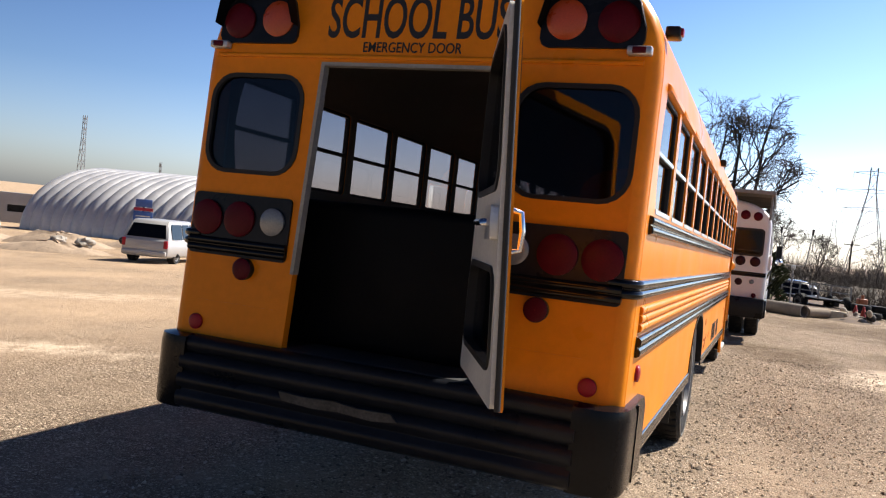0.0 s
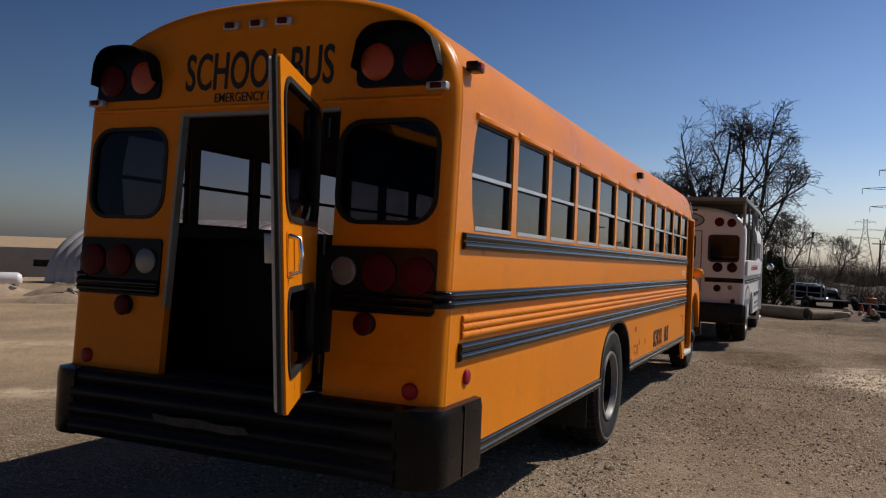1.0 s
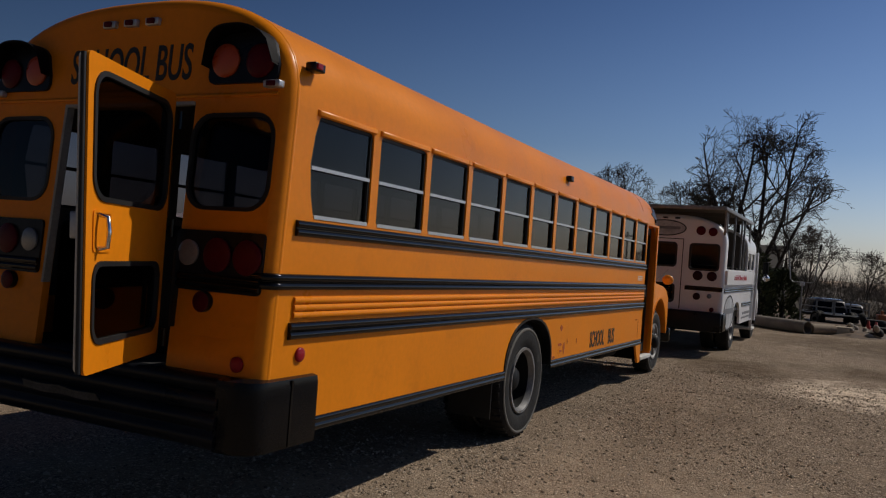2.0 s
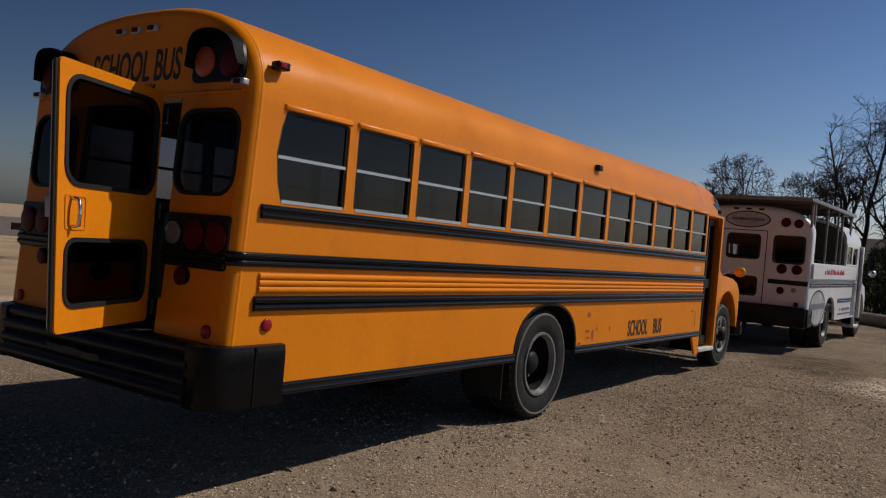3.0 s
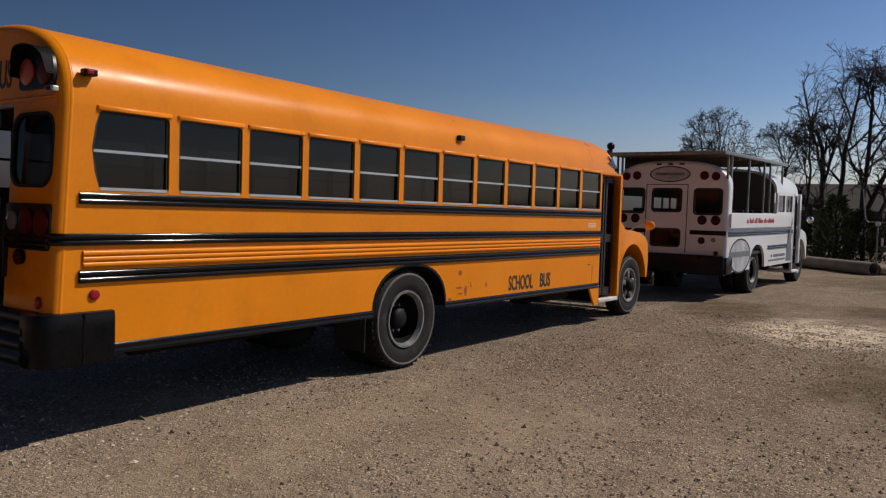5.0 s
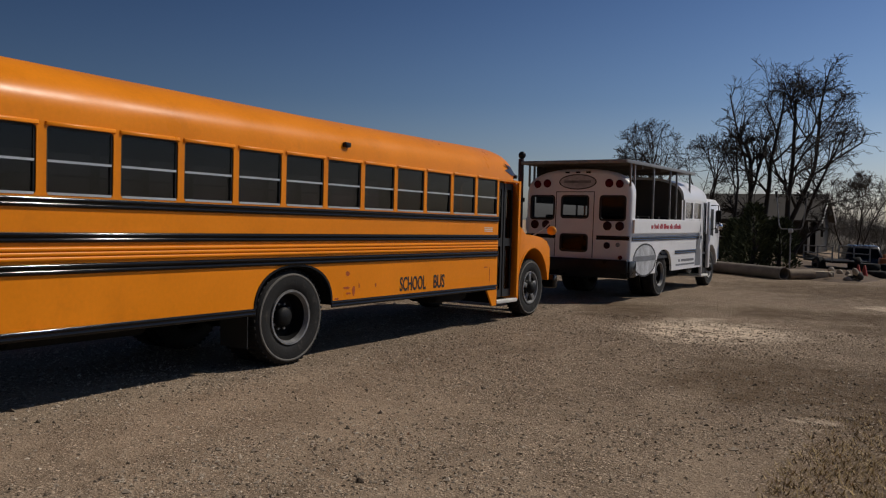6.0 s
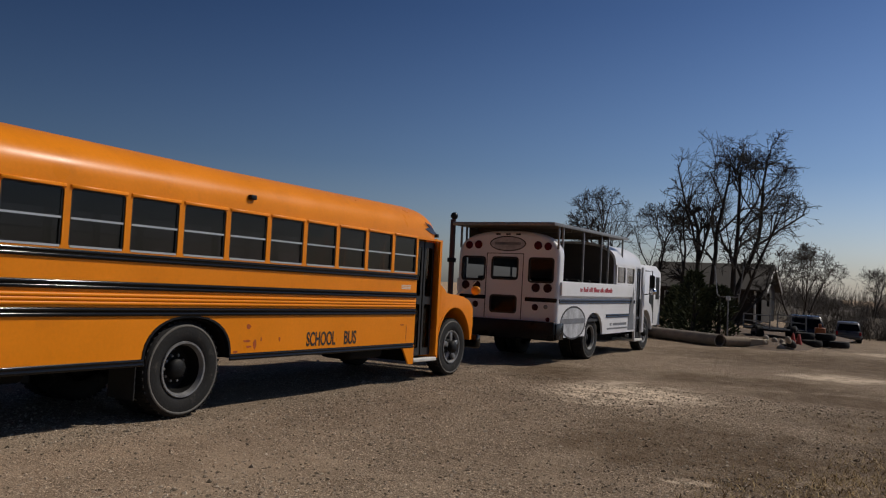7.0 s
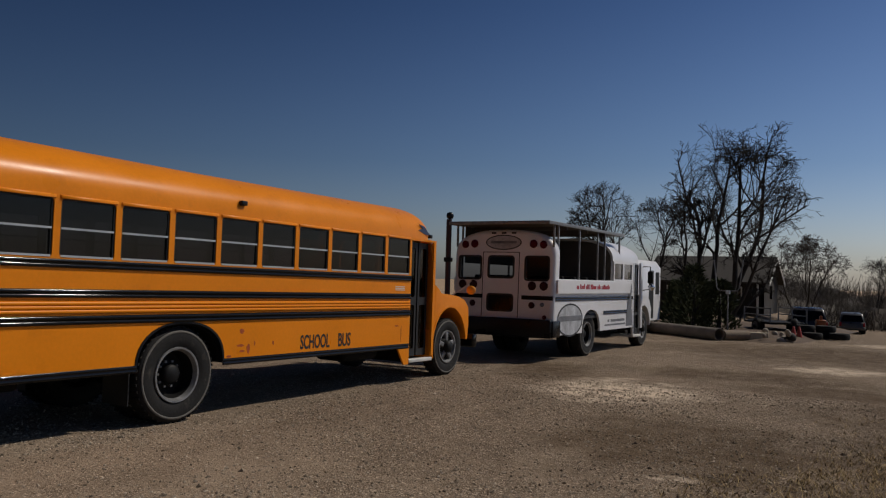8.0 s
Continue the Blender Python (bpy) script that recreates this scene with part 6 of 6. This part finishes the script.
# ---- parked cars ----
def car(name, m, paint, label, kind, height=1.75, length=4.7, width=1.85, wagon=True):
    c = thing(name, m, label, kind)
    w, L, H = width / 2, length, height
    belt = H * 0.56
    bm = bmesh.new()
    # lower body: stations from tail to nose
    st = ((0.0, 0.80, 0.36, belt * 0.93), (0.06, 0.95, 0.26, belt), (0.5, 1.0, 0.24, belt * 1.02), (L * 0.5, 1.0, 0.24, belt), (L * 0.68, 1.0, 0.24, belt * 0.97), (L * 0.86, 0.97, 0.25, belt * 0.84), (L * 0.97, 0.86, 0.28, belt * 0.72), (L, 0.72, 0.34, belt * 0.6))
    loft(bm, [[(-w * f, y, z0 + 0.08), (-w * f, y, z1 - 0.06), (-w * f + 0.07, y, z1), (w * f - 0.07, y, z1), (w * f, y, z1 - 0.06), (w * f, y, z0 + 0.08), (w * f - 0.08, y, z0), (-w * f + 0.08, y, z0)] for y, f, z0, z1 in st], closed=True, caps=True)
    part("body", bm, paint, c)
    tail = 0.18 if wagon else 0.75
    bm = bmesh.new()
    cab = ((tail - 0.1, 0.93, belt - 0.02, 0.0), (tail + 0.18, 0.78, H - 0.07, 1.0), (tail + 0.45, 0.76, H, 1.0), (L * 0.48, 0.76, H, 1.0), (L * 0.58, 0.77, H - 0.06, 1.0), (L * 0.72, 0.9, belt - 0.02, 0.0))
    lower = [[(-w * 0.94, y, belt - 0.03), (-w * f, y, z - 0.05 if k else z), (-w * f + 0.08, y, z), (w * f - 0.08, y, z), (w * f, y, z - 0.05 if k else z), (w * 0.94, y, belt - 0.03)] for y, f, z, k in cab]
    loft(bm, lower, caps=False)
    part("cabin", bm, paint, c)
    # glass panels stand just proud of the pillars
    for s in (-1, 1):
        ys = (tail + 0.22, L * 0.28, L * 0.42, L * 0.60)
        for a, b in zip(ys, ys[1:]):
            bm = bmesh.new()
            plate(bm, [(a + 0.04, belt + 0.03), (b - 0.04, belt + 0.03), (min(b - 0.04, L * 0.53), H - 0.13), (a + 0.06, H - 0.13)], [], lambda u, v, d: (s * (w * (0.945 - 0.165 * (v - belt) / (H - belt)) + 0.006 - d), u, v), 0.01)
            part("side_glass", bm, BLACK, c)
    bm = bmesh.new()
    plate(bm, [(-w * 0.82, 0.08), (w * 0.82, 0.08), (w * 0.68, 0.86), (-w * 0.68, 0.86)], [], lambda u, v, d: (u, tail - 0.11 + 0.28 * v + d, belt + (H - 0.07 - belt) * v), 0.01)
    part("rear_glass", bm, BLACK, c)
    bm = bmesh.new()
    plate(bm, [(-w * 0.84, 0.08), (w * 0.84, 0.08), (w * 0.7, 0.9), (-w * 0.7, 0.9)], [], lambda u, v, d: (u, L * 0.72 + 0.012 - L * 0.14 * v - d, belt + (H - 0.06 - belt) * v), 0.01)
    part("windscreen", bm, BLACK, c)
    for s in (-1, 1):
        part("tail_lamp", boxed(s * w * 0.86 - 0.07, s * w * 0.86 + 0.07, -0.015, 0.1, belt * 0.66, belt * 0.98, bevel=0.02), RED, c)
        part("headlamp", boxed(s * w * 0.62 - 0.14, s * w * 0.62 + 0.14, L - 0.12, L + 0.01, belt * 0.5, belt * 0.66, bevel=0.02), CLEAR, c)
        for y in (L * 0.17, L * 0.82):
            wheel(c, s * (w - 0.01), y, 0.33, 0.33, s, False, rim_r=0.2)
    part("rear_bumper", boxed(-w * 0.92, w * 0.92, -0.07, 0.06, 0.3, 0.48, bevel=0.04), paint, c)
    return c


SILVER = surface("silver_white_paint", (0.38, 0.375, 0.37), 0.35, vary=0.06, bump=0.0, coat=0.4)
NAVY = surface("dark_navy_paint", (0.010, 0.012, 0.018), 0.25, vary=0.1, bump=0.0, coat=0.6)
GREY_PAINT = surface("dark_grey_paint", (0.07, 0.075, 0.085), 0.3, vary=0.1, bump=0.0, coat=0.5)
car("estate_car", pose(-20.8, 20.3, ground_z(-20.8, 21.2), 0, 0, 17), SILVER, "dusty silver estate car parked on sandy ground", "car", height=1.62, length=5.0)
car("suv", pose(2.0, 44.5, ground_z(2.0, 46), 0, 0, 12), NAVY, "dark navy suv with bright sky on its roof", "car", height=1.6, width=1.85)
car("hatchback", pose(3.1, 57.5, ground_z(3.1, 59), 0, 0, 6), GREY_PAINT, "small dark grey car at the far end of the lot", "car", height=1.38, length=3.9, width=1.62)


# ---- clutter at the edge of the planted bed ----
def clutter():
    conc = surface("weathered_pipe", (0.17, 0.145, 0.12), 0.85, vary=0.3, scale=2.5, bump=0.3)
    a, b = Vector((-2.6, 27.7, 0.19)), Vector((1.68, 24.2, 0.19))
    d = (b - a).normalized()
    bm = bmesh.new()
    n = 20
    s = d.orthogonal().normalized()
    u = d.cross(s)
    ring = lambda p, r: [p + r * (math.cos(2 * math.pi * k / n) * s + math.sin(2 * math.pi * k / n) * u) for k in range(n)]
    loft(bm, [ring(a, 0.14), ring(a, 0.2), ring(b, 0.2), ring(b, 0.172), ring(b - d * 1.2, 0.172), ring(b - d * 1.21, 0.01)], closed=True)
    solo("pipe", bm, conc, "long weathered hollow pipe edging the bed", "pipe")
    bm = bmesh.new()
    tube(bm, [(1.75, 24.45, 0.16), (2.38, 25.05, 0.16)], 0.16, 14)
    solo("log", bm, surface("grey_log", (0.22, 0.17, 0.12), 0.9, vary=0.3, scale=4, bump=0.4), "short weathered log end beside the pipe", "log")
    bm = boxed(-0.36, 0.36, -0.14, 0.14, 0, 0.27, bevel=0.02)
    solo("timber_block", bm, surface("pale_timber", (0.50, 0.42, 0.30), 0.8, vary=0.2, scale=4, bump=0.2), "pale sawn timber block on the gravel", "timber", m=pose(2.6, 25.2, 0, 0, 0, 25))
    # planted bed with dead leaves
    bm = bmesh.new()
    rows = []
    for j in range(10):
        rows.append([(-6.5 + 0.55 * i + 0.1 * j, 26.6 - 0.42 * min(i, 17) * 0.55 + 1.25 * j + 1.6, -0.03 + (0.16 if 0 < j < 9 and 0 < i < 19 else 0) * (1 + 0.6 * noise.noise((i * 0.8, j * 0.9, 3)))) for i in range(20)])
    loft(bm, rows)
    solo("planting_bed", bm, surface("leaf_litter", (0.10, 0.065, 0.04), 1.0, vary=0.4, scale=5, fine=40, bump=0.8), "raised bed of brown leaf litter behind the pipe", "ground", kind="stuff")
    post = thing("forked_post", pose(1.3, 27.3, 0), "slim grey steel post with a two-pronged fork on top", "post")
    bm = bmesh.new()
    tube(bm, [(0, 0, -0.02), (0, 0, 1.5)], 0.025, 8)
    part("shaft", bm, STEEL, post)
    part("clamp_box", boxed(-0.07, 0.07, -0.06, 0.06, 1.44, 1.58, bevel=0.015), ALU, post)
    bm = bmesh.new()
    tube(bm, [(-0.5, 0, 2.7), (-0.38, 0, 1.66), (-0.30, 0, 1.56), (0.30, 0, 1.56), (0.38, 0, 1.66), (0.5, 0, 2.7)], 0.02, 8)
    part("fork", bm, STEEL, post)
    for x in (-0.5, 0.5):
        bm = bmesh.new()
        tube(bm, [(x, 0, 2.64), (x * 1.02, 0, 2.86)], [0.03, 0.05], 8)
        part("knob", bm, RUBBER, post, "black rubber knob")
    # rubble
    rng = random.Random(12)
    rub = surface("pale_rubble", (0.34, 0.29, 0.23), 0.9, vary=0.3, scale=6, bump=0.3)
    for k in range(24):
        bm = bmesh.new()
        bmesh.ops.create_icosphere(bm, subdivisions=2, radius=rng.uniform(0.06, 0.14))
        bmesh.ops.scale(bm, vec=(rng.uniform(0.7, 1.4), rng.uniform(0.7, 1.3), rng.uniform(0.6, 1.1)), verts=bm.verts)
        for v in bm.verts:
            v.co *= 1 + 0.25 * noise.noise(v.co * 6 + Vector((k, 0, 0)))
        solo("rock", bm, rub if k % 3 else BARK, "rough pale rubble rock in a heap", "rock", "rubble heap", m=pose(3.25 + rng.gauss(0, 0.28), 25.6 + rng.gauss(0, 0.35), 0.05 + (0.14 if k > 13 else 0) + (0.12 if k > 20 else 0), rng.uniform(0, 90), rng.uniform(0, 90), rng.uniform(0, 90)))
    for k in range(7):
        bm = bmesh.new()
        lathe(bm, [(0.19, -0.09), (0.24, -0.11), (0.31, -0.10), (0.335, -0.04), (0.335, 0.04), (0.31, 0.10), (0.24, 0.11), (0.19, 0.09), (0.18, 0.0), (0.19, -0.09)], 24)
        x, y, z = ((3.65, 28.6, 0.11), (3.65, 28.6, 0.33), (4.28, 28.9, 0.11), (4.28, 28.85, 0.33), (4.75, 28.4, 0.11), (3.95, 28.0, 0.11), (3.3, 29.2, 0.3))[k]
        solo("tyre", bm, TYRE, "worn black tyre in a heap on the gravel", "tyre", "tyre heap", m=pose(x, y, z, 0, 90 if k < 6 else 20, 30 * k))
    cone = surface("orange_red_plastic", (0.35, 0.04, 0.02), 0.5, vary=0.15, bump=0.05)
    for k, (x, y) in enumerate(((3.62, 27.3), (3.4, 27.6))):
        c = thing("traffic_cone", pose(x, y, 0), "faded orange-red traffic cone", "traffic cone", "cones by the rubble")
        bm = bmesh.new()
        rings = [[(r * math.cos(a * math.pi / 8), r * math.sin(a * math.pi / 8), z) for a in range(16)] for r, z in ((0.12, 0.03), (0.075, 0.22), (0.07, 0.24), (0.03, 0.42), (0.02, 0.43))]
        loft(bm, rings, closed=True, caps=True)
        part("body", bm, cone, c)
        part("base", boxed(-0.19, 0.19, -0.19, 0.19, 0, 0.035, bevel=0.01), cone, c)
    # small trailer with pale rails, and an orange machine
    tr = thing("utility_trailer", pose(2.9, 30.2, ground_z(2.9, 30.2), 0, 0, 35), "small utility trailer with pale rails", "trailer")
    part("bed", boxed(-0.7, 0.7, 0, 2.2, 0.42, 0.5, bevel=0.01), STEEL_DARK, tr)
    for x in (-0.7, 0.7):
        for z in (0.75, 1.0):
            part("rail", boxed(x - 0.02, x + 0.02, 0, 2.2, z - 0.018, z + 0.018), STEEL, tr)
        for y in (0.02, 1.1, 2.18):
            part("stanchion", boxed(x - 0.02, x + 0.02, y - 0.02, y + 0.02, 0.48, 1.02), STEEL, tr)
        wheel(tr, x + (0.12 if x > 0 else -0.12), 1.0, 0.3, 0.3, 1 if x > 0 else -1, False, rim_r=0.18)
    bm = bmesh.new()
    tube(bm, [(0, 0, 0.46), (0, -1.1, 0.42), (0, -1.1, 0.0)], 0.035, 8)
    part("drawbar", bm, STEEL_DARK, tr)
    mc = thing("engine_hoist", pose(3.9, 31.0, ground_z(3.9, 31.0), 0, 0, 20), "orange steel hoist standing among tyres", "hoist")
    ora = surface("orange_enamel", (0.32, 0.09, 0.015), 0.45, vary=0.15, bump=0.05)
    part("mast", boxed(-0.05, 0.05, -0.05, 0.05, 0, 0.8, bevel=0.01), ora, mc)
    for x in (-0.3, 0.3):
        part("foot", boxed(x - 0.04, x + 0.04, -0.6, 0.5, 0, 0.1, bevel=0.01), ora, mc)
    part("cross_bar", boxed(-0.34, 0.34, -0.06, 0.06, 0.08, 0.2, bevel=0.01), ora, mc)
    part("motor_box", boxed(-0.17, 0.17, -0.15, 0.15, 0.3, 0.66, bevel=0.04), ora, mc)


clutter()


# ---- sandy side of the lot: hoop building, mast, sign, mounds ----
def hoop_building():
    g = thing("quonset_hut", pose(-48.6, 39.3, ground_z(-44, 44) - 0.3), "white corrugated steel quonset hut", "building")
    f, r = Vector((-0.725, 0.689, 0)), Vector((0.689, 0.725, 0))
    b, a = 0.766 * r + 0.643 * f, 0.643 * r - 0.766 * f
    tin = surface("galvanised_white_steel", (0.56, 0.56, 0.57), 0.42, 0.45, vary=0.1, scale=0.5, fine=6, bump=0.05, second=(0.46, 0.45, 0.43), spread=0.58)
    bm = bmesh.new()
    rings = []
    for i in range(17 * 6 + 1):
        s = i / 6
        q = 0.26 * abs(math.sin(math.pi * s / 1.0)) ** 0.7
        ring = []
        for k in range(25):
            t = math.pi * k / 24
            c, h = -math.cos(t) * (7.4 + q), math.sin(t) ** 0.9 * (5.0 + q)
            p = a * s + b * (7.0 + c)
            ring.append((p.x, p.y, h))
        rings.append(ring)
    loft(bm, rings)
    part("hoop_roof", bm, tin, g)
    for s in (0.05, 16.9):
        bm = bmesh.new()
        pts = []
        for k in range(25):
            t = math.pi * k / 24
            pts.append((7.0 - math.cos(t) * 7.35, math.sin(t) ** 0.9 * 4.95))
        plate(bm, pts, [], lambda u, v, d: tuple(a * (s + d) + b * u + Vector((0, 0, v))), 0.08)
        part("end_wall", bm, tin, g)
    return g


hoop_building()


def lattice_mast(name, x, y, h, w0, w1, label, arms=(), kind="mast"):
    t = thing(name, pose(x, y, ground_z(x, y)), label, kind)
    mt = surface("galvanised_lattice", (0.20, 0.20, 0.21), 0.6, 0.3, vary=0.15, bump=0.0)
    lv = 9

    def corner(k, f):
        w = w0 + (w1 - w0) * min(1, f * 1.25)
        return Vector((w * (1 if k in (0, 3) else -1), w * (1 if k < 2 else -1), h * f))

    rad = max(0.035, h * 0.0032)
    for k in range(4):
        bm = bmesh.new()
        tube(bm, [corner(k, j / lv) for j in range(lv + 1)], rad, 5)
        part("leg", bm, mt, t)
        bm = bmesh.new()
        for j in range(lv):
            n = (k + 1) % 4
            tube(bm, [corner(k, j / lv), corner(n, (j + 1) / lv)], rad * 0.6, 4)
            tube(bm, [corner(n, j / lv), corner(k, (j + 1) / lv)], rad * 0.6, 4)
        part("bracing", bm, mt, t)
    for z, reach in arms:
        bm = bmesh.new()
        tube(bm, [(-reach, 0, z), (0, 0, z + 0.5), (reach, 0, z)], rad * 0.9, 5)
        tube(bm, [(-reach, 0, z), (0, 0, z - 0.6), (reach, 0, z)], rad * 0.7, 5)
        part("cross_arm", bm, mt, t)
        for s in (-1, 1):
            bm = bmesh.new()
            tube(bm, [(s * reach, 0, z), (s * reach, 0, z - h * 0.05)], rad * 0.8, 5)
            part("insulator", bm, mt, t)
    return t


lattice_mast("radio_mast", -106.1, 99.4, 15.8, 0.6, 0.22, "slender grey lattice radio mast")
lattice_mast("radio_mast", -89, 98.6, 9.0, 0.3, 0.12, "slender grey lattice radio mast")
lattice_mast("power_pylon", 24.6, 250, 31, 5.0, 0.9, "tall grey lattice power pylon", ((29.5, 5.0), (24.5, 9.0), (19.5, 7.0)), "pylon")
lattice_mast("power_pylon", 31.5, 500, 29, 5.0, 0.9, "tall grey lattice power pylon", ((27.5, 5.0), (23, 9.0), (18.5, 7.0)), "pylon")
for x, y, h in ((13.0, 150, 7.4), (27, 118, 8.0)):
    p = thing("utility_pole", pose(x, y, ground_z(x, y) - 0.02), "dark wooden utility pole with a crossarm", "pole", "utility poles")
    bm = bmesh.new()
    tube(bm, [(0, 0, -0.2), (0, 0, h)], [0.17, 0.12], 8)
    part("shaft", bm, BARK, p)
    part("crossarm", boxed(-1.2, 1.2, -0.06, 0.06, h - 0.7, h - 0.55), BARK, p)
    for k in (-1.1, -0.5, 0.5, 1.1):
        part("insulator", boxed(k - 0.05, k + 0.05, -0.05, 0.05, h - 0.55, h - 0.38), WHITE_TRIM, p)


def sandy_side():
    rng = random.Random(31)
    earth = surface("tan_earth", (0.36, 0.27, 0.19), 1.0, vary=0.25, scale=1.5, fine=14, bump=0.7, second=(0.22, 0.16, 0.11), spread=0.55)
    for k, (x, y, rx, ry, h) in enumerate(((-27, 22, 3.2, 1.3, 0.55), (-31.5, 26.5, 3.0, 1.4, 0.75), (-24, 27, 2.5, 1.2, 0.6), (-36, 24, 4, 1.6, 0.8), (-29.5, 31, 3, 1.4, 0.7))):
        bm = bmesh.new()
        rings = []
        for i in range(9):
            f = i / 8
            rings.append([(rx * (1 - f) * math.cos(a * math.pi / 14) * (1 + 0.2 * noise.noise((a * 0.6, k, f))), ry * (1 - f) * math.sin(a * math.pi / 14), -0.15 + h * math.sin(f * math.pi / 2) * (1 + 0.35 * noise.noise((a * 0.9, k * 3, f * 4)))) for a in range(28)])
        loft(bm, rings, closed=True)
        solo("dirt_mound", bm, earth, "low mound of tan dug earth", "mound", "dirt mounds", m=pose(x, y, ground_z(x, y), 0, 0, rng.uniform(20, 60)))
    for k in range(12):
        bm = bmesh.new()
        bmesh.ops.create_icosphere(bm, subdivisions=3, radius=rng.uniform(0.16, 0.36))
        for v in bm.verts:
            v.co *= 1 + 0.5 * noise.noise(v.co * 5 + Vector((k, 2, 0))) + 0.2 * noise.noise(v.co * 14)
            v.co.z *= 0.65
        x, y = -24 - 10 * rng.random(), 21 + 8 * rng.random()
        solo("dark_clump", bm, BARK if k % 2 else surface("broken_concrete", (0.30, 0.27, 0.23), 0.9, vary=0.3, scale=5, bump=0.4), "broken rock and brush on the dirt mounds", "rock", "rocks on mounds", m=pose(x, y, ground_z(x, y) + 0.45))
    s = thing("road_sign", pose(-26.4, 26.3, ground_z(-26.4, 26.3), 0, 0, 40), "blue roadside sign with red and white bands", "sign")
    blue = surface("sign_blue", (0.05, 0.10, 0.28), 0.5, vary=0.2, bump=0.0)
    bm = bmesh.new()
    tube(bm, [(0, 0.03, -0.1), (0, 0.03, 2.5)], 0.05, 8)
    part("post", bm, STEEL_DARK, s)
    part("board", boxed(-0.42, 0.42, -0.03, 0.02, 1.25, 1.95, bevel=0.01), blue, s)
    part("board", boxed(-0.36, 0.36, -0.03, 0.02, 2.15, 2.5, bevel=0.01), blue, s)
    part("red_band", boxed(-0.42, 0.42, -0.035, 0.02, 1.97, 2.11), RED_PAINT, s)
    for z in (1.4, 1.55, 1.7):
        part("print_bar", boxed(-0.32, 0.32, -0.036, -0.028, z, z + 0.05), WHITE_TRIM, s)
    # grey container with a dark slot
    x, y = -58.5, 45.8
    c = thing("shipping_container", pose(x, y, ground_z(x, y), 0, 0, 48), "grey steel container with a dark opening", "container")
    steel = surface("grey_container_steel", (0.30, 0.30, 0.31), 0.6, 0.1, vary=0.12, scale=0.8, bump=0.1)
    part("body", plate(bmesh.new(), [(-3, 0), (3, 0), (3, 2.5), (-3, 2.5)], [[(0.2, 0.9), (2.5, 0.9), (2.5, 1.5), (0.2, 1.5)]], lambda u, v, d: (u, d, v), 2.4), steel, c)
    part("inner_wall", boxed(0.0, 2.7, 0.6, 0.7, 0.8, 1.6), BLACK_WORN, c)
    for k in range(14):
        part("corrugation", boxed(-2.9 + 0.22 * k, -2.82 + 0.22 * k, -0.03, 0.0, 0.05, 2.45), steel, c)
    x, y = -38.0, 27.4
    tank = thing("storage_tank", pose(x, y, ground_z(x, y), 0, 0, 48), "white steel storage tank lying on two saddles", "tank")
    bm = bmesh.new()
    lathe(bm, [(0.001, -0.85), (0.24, -0.80), (0.36, -0.66), (0.38, -0.55), (0.38, 0.55), (0.36, 0.66), (0.24, 0.80), (0.001, 0.85)], 24)
    part("shell", bm, WHITE, tank, "", pose(0, 0, 0.72))
    for k in (-0.45, 0.45):
        part("saddle", boxed(k - 0.06, k + 0.06, -0.32, 0.32, -0.05, 0.46, bevel=0.02), STEEL_DARK, tank)
    wb = thing("pale_hall", pose(-88, 48, ground_z(-88, 48), 0, 0, 60), "long pale low building far across the lot", "building")
    part("wall", boxed(-14, 14, 0, 6, -0.1, 1.9), WHITE_TRIM, wb)
    part("roof", boxed(-14.4, 14.4, -0.4, 6.4, 1.9, 2.15), SILVER, wb, "pale metal roof")
    for k in range(7):
        part("window", boxed(-12 + 4 * k, -10.6 + 4 * k, -0.03, 0.02, 0.7, 1.5), BLACK, wb)


sandy_side()
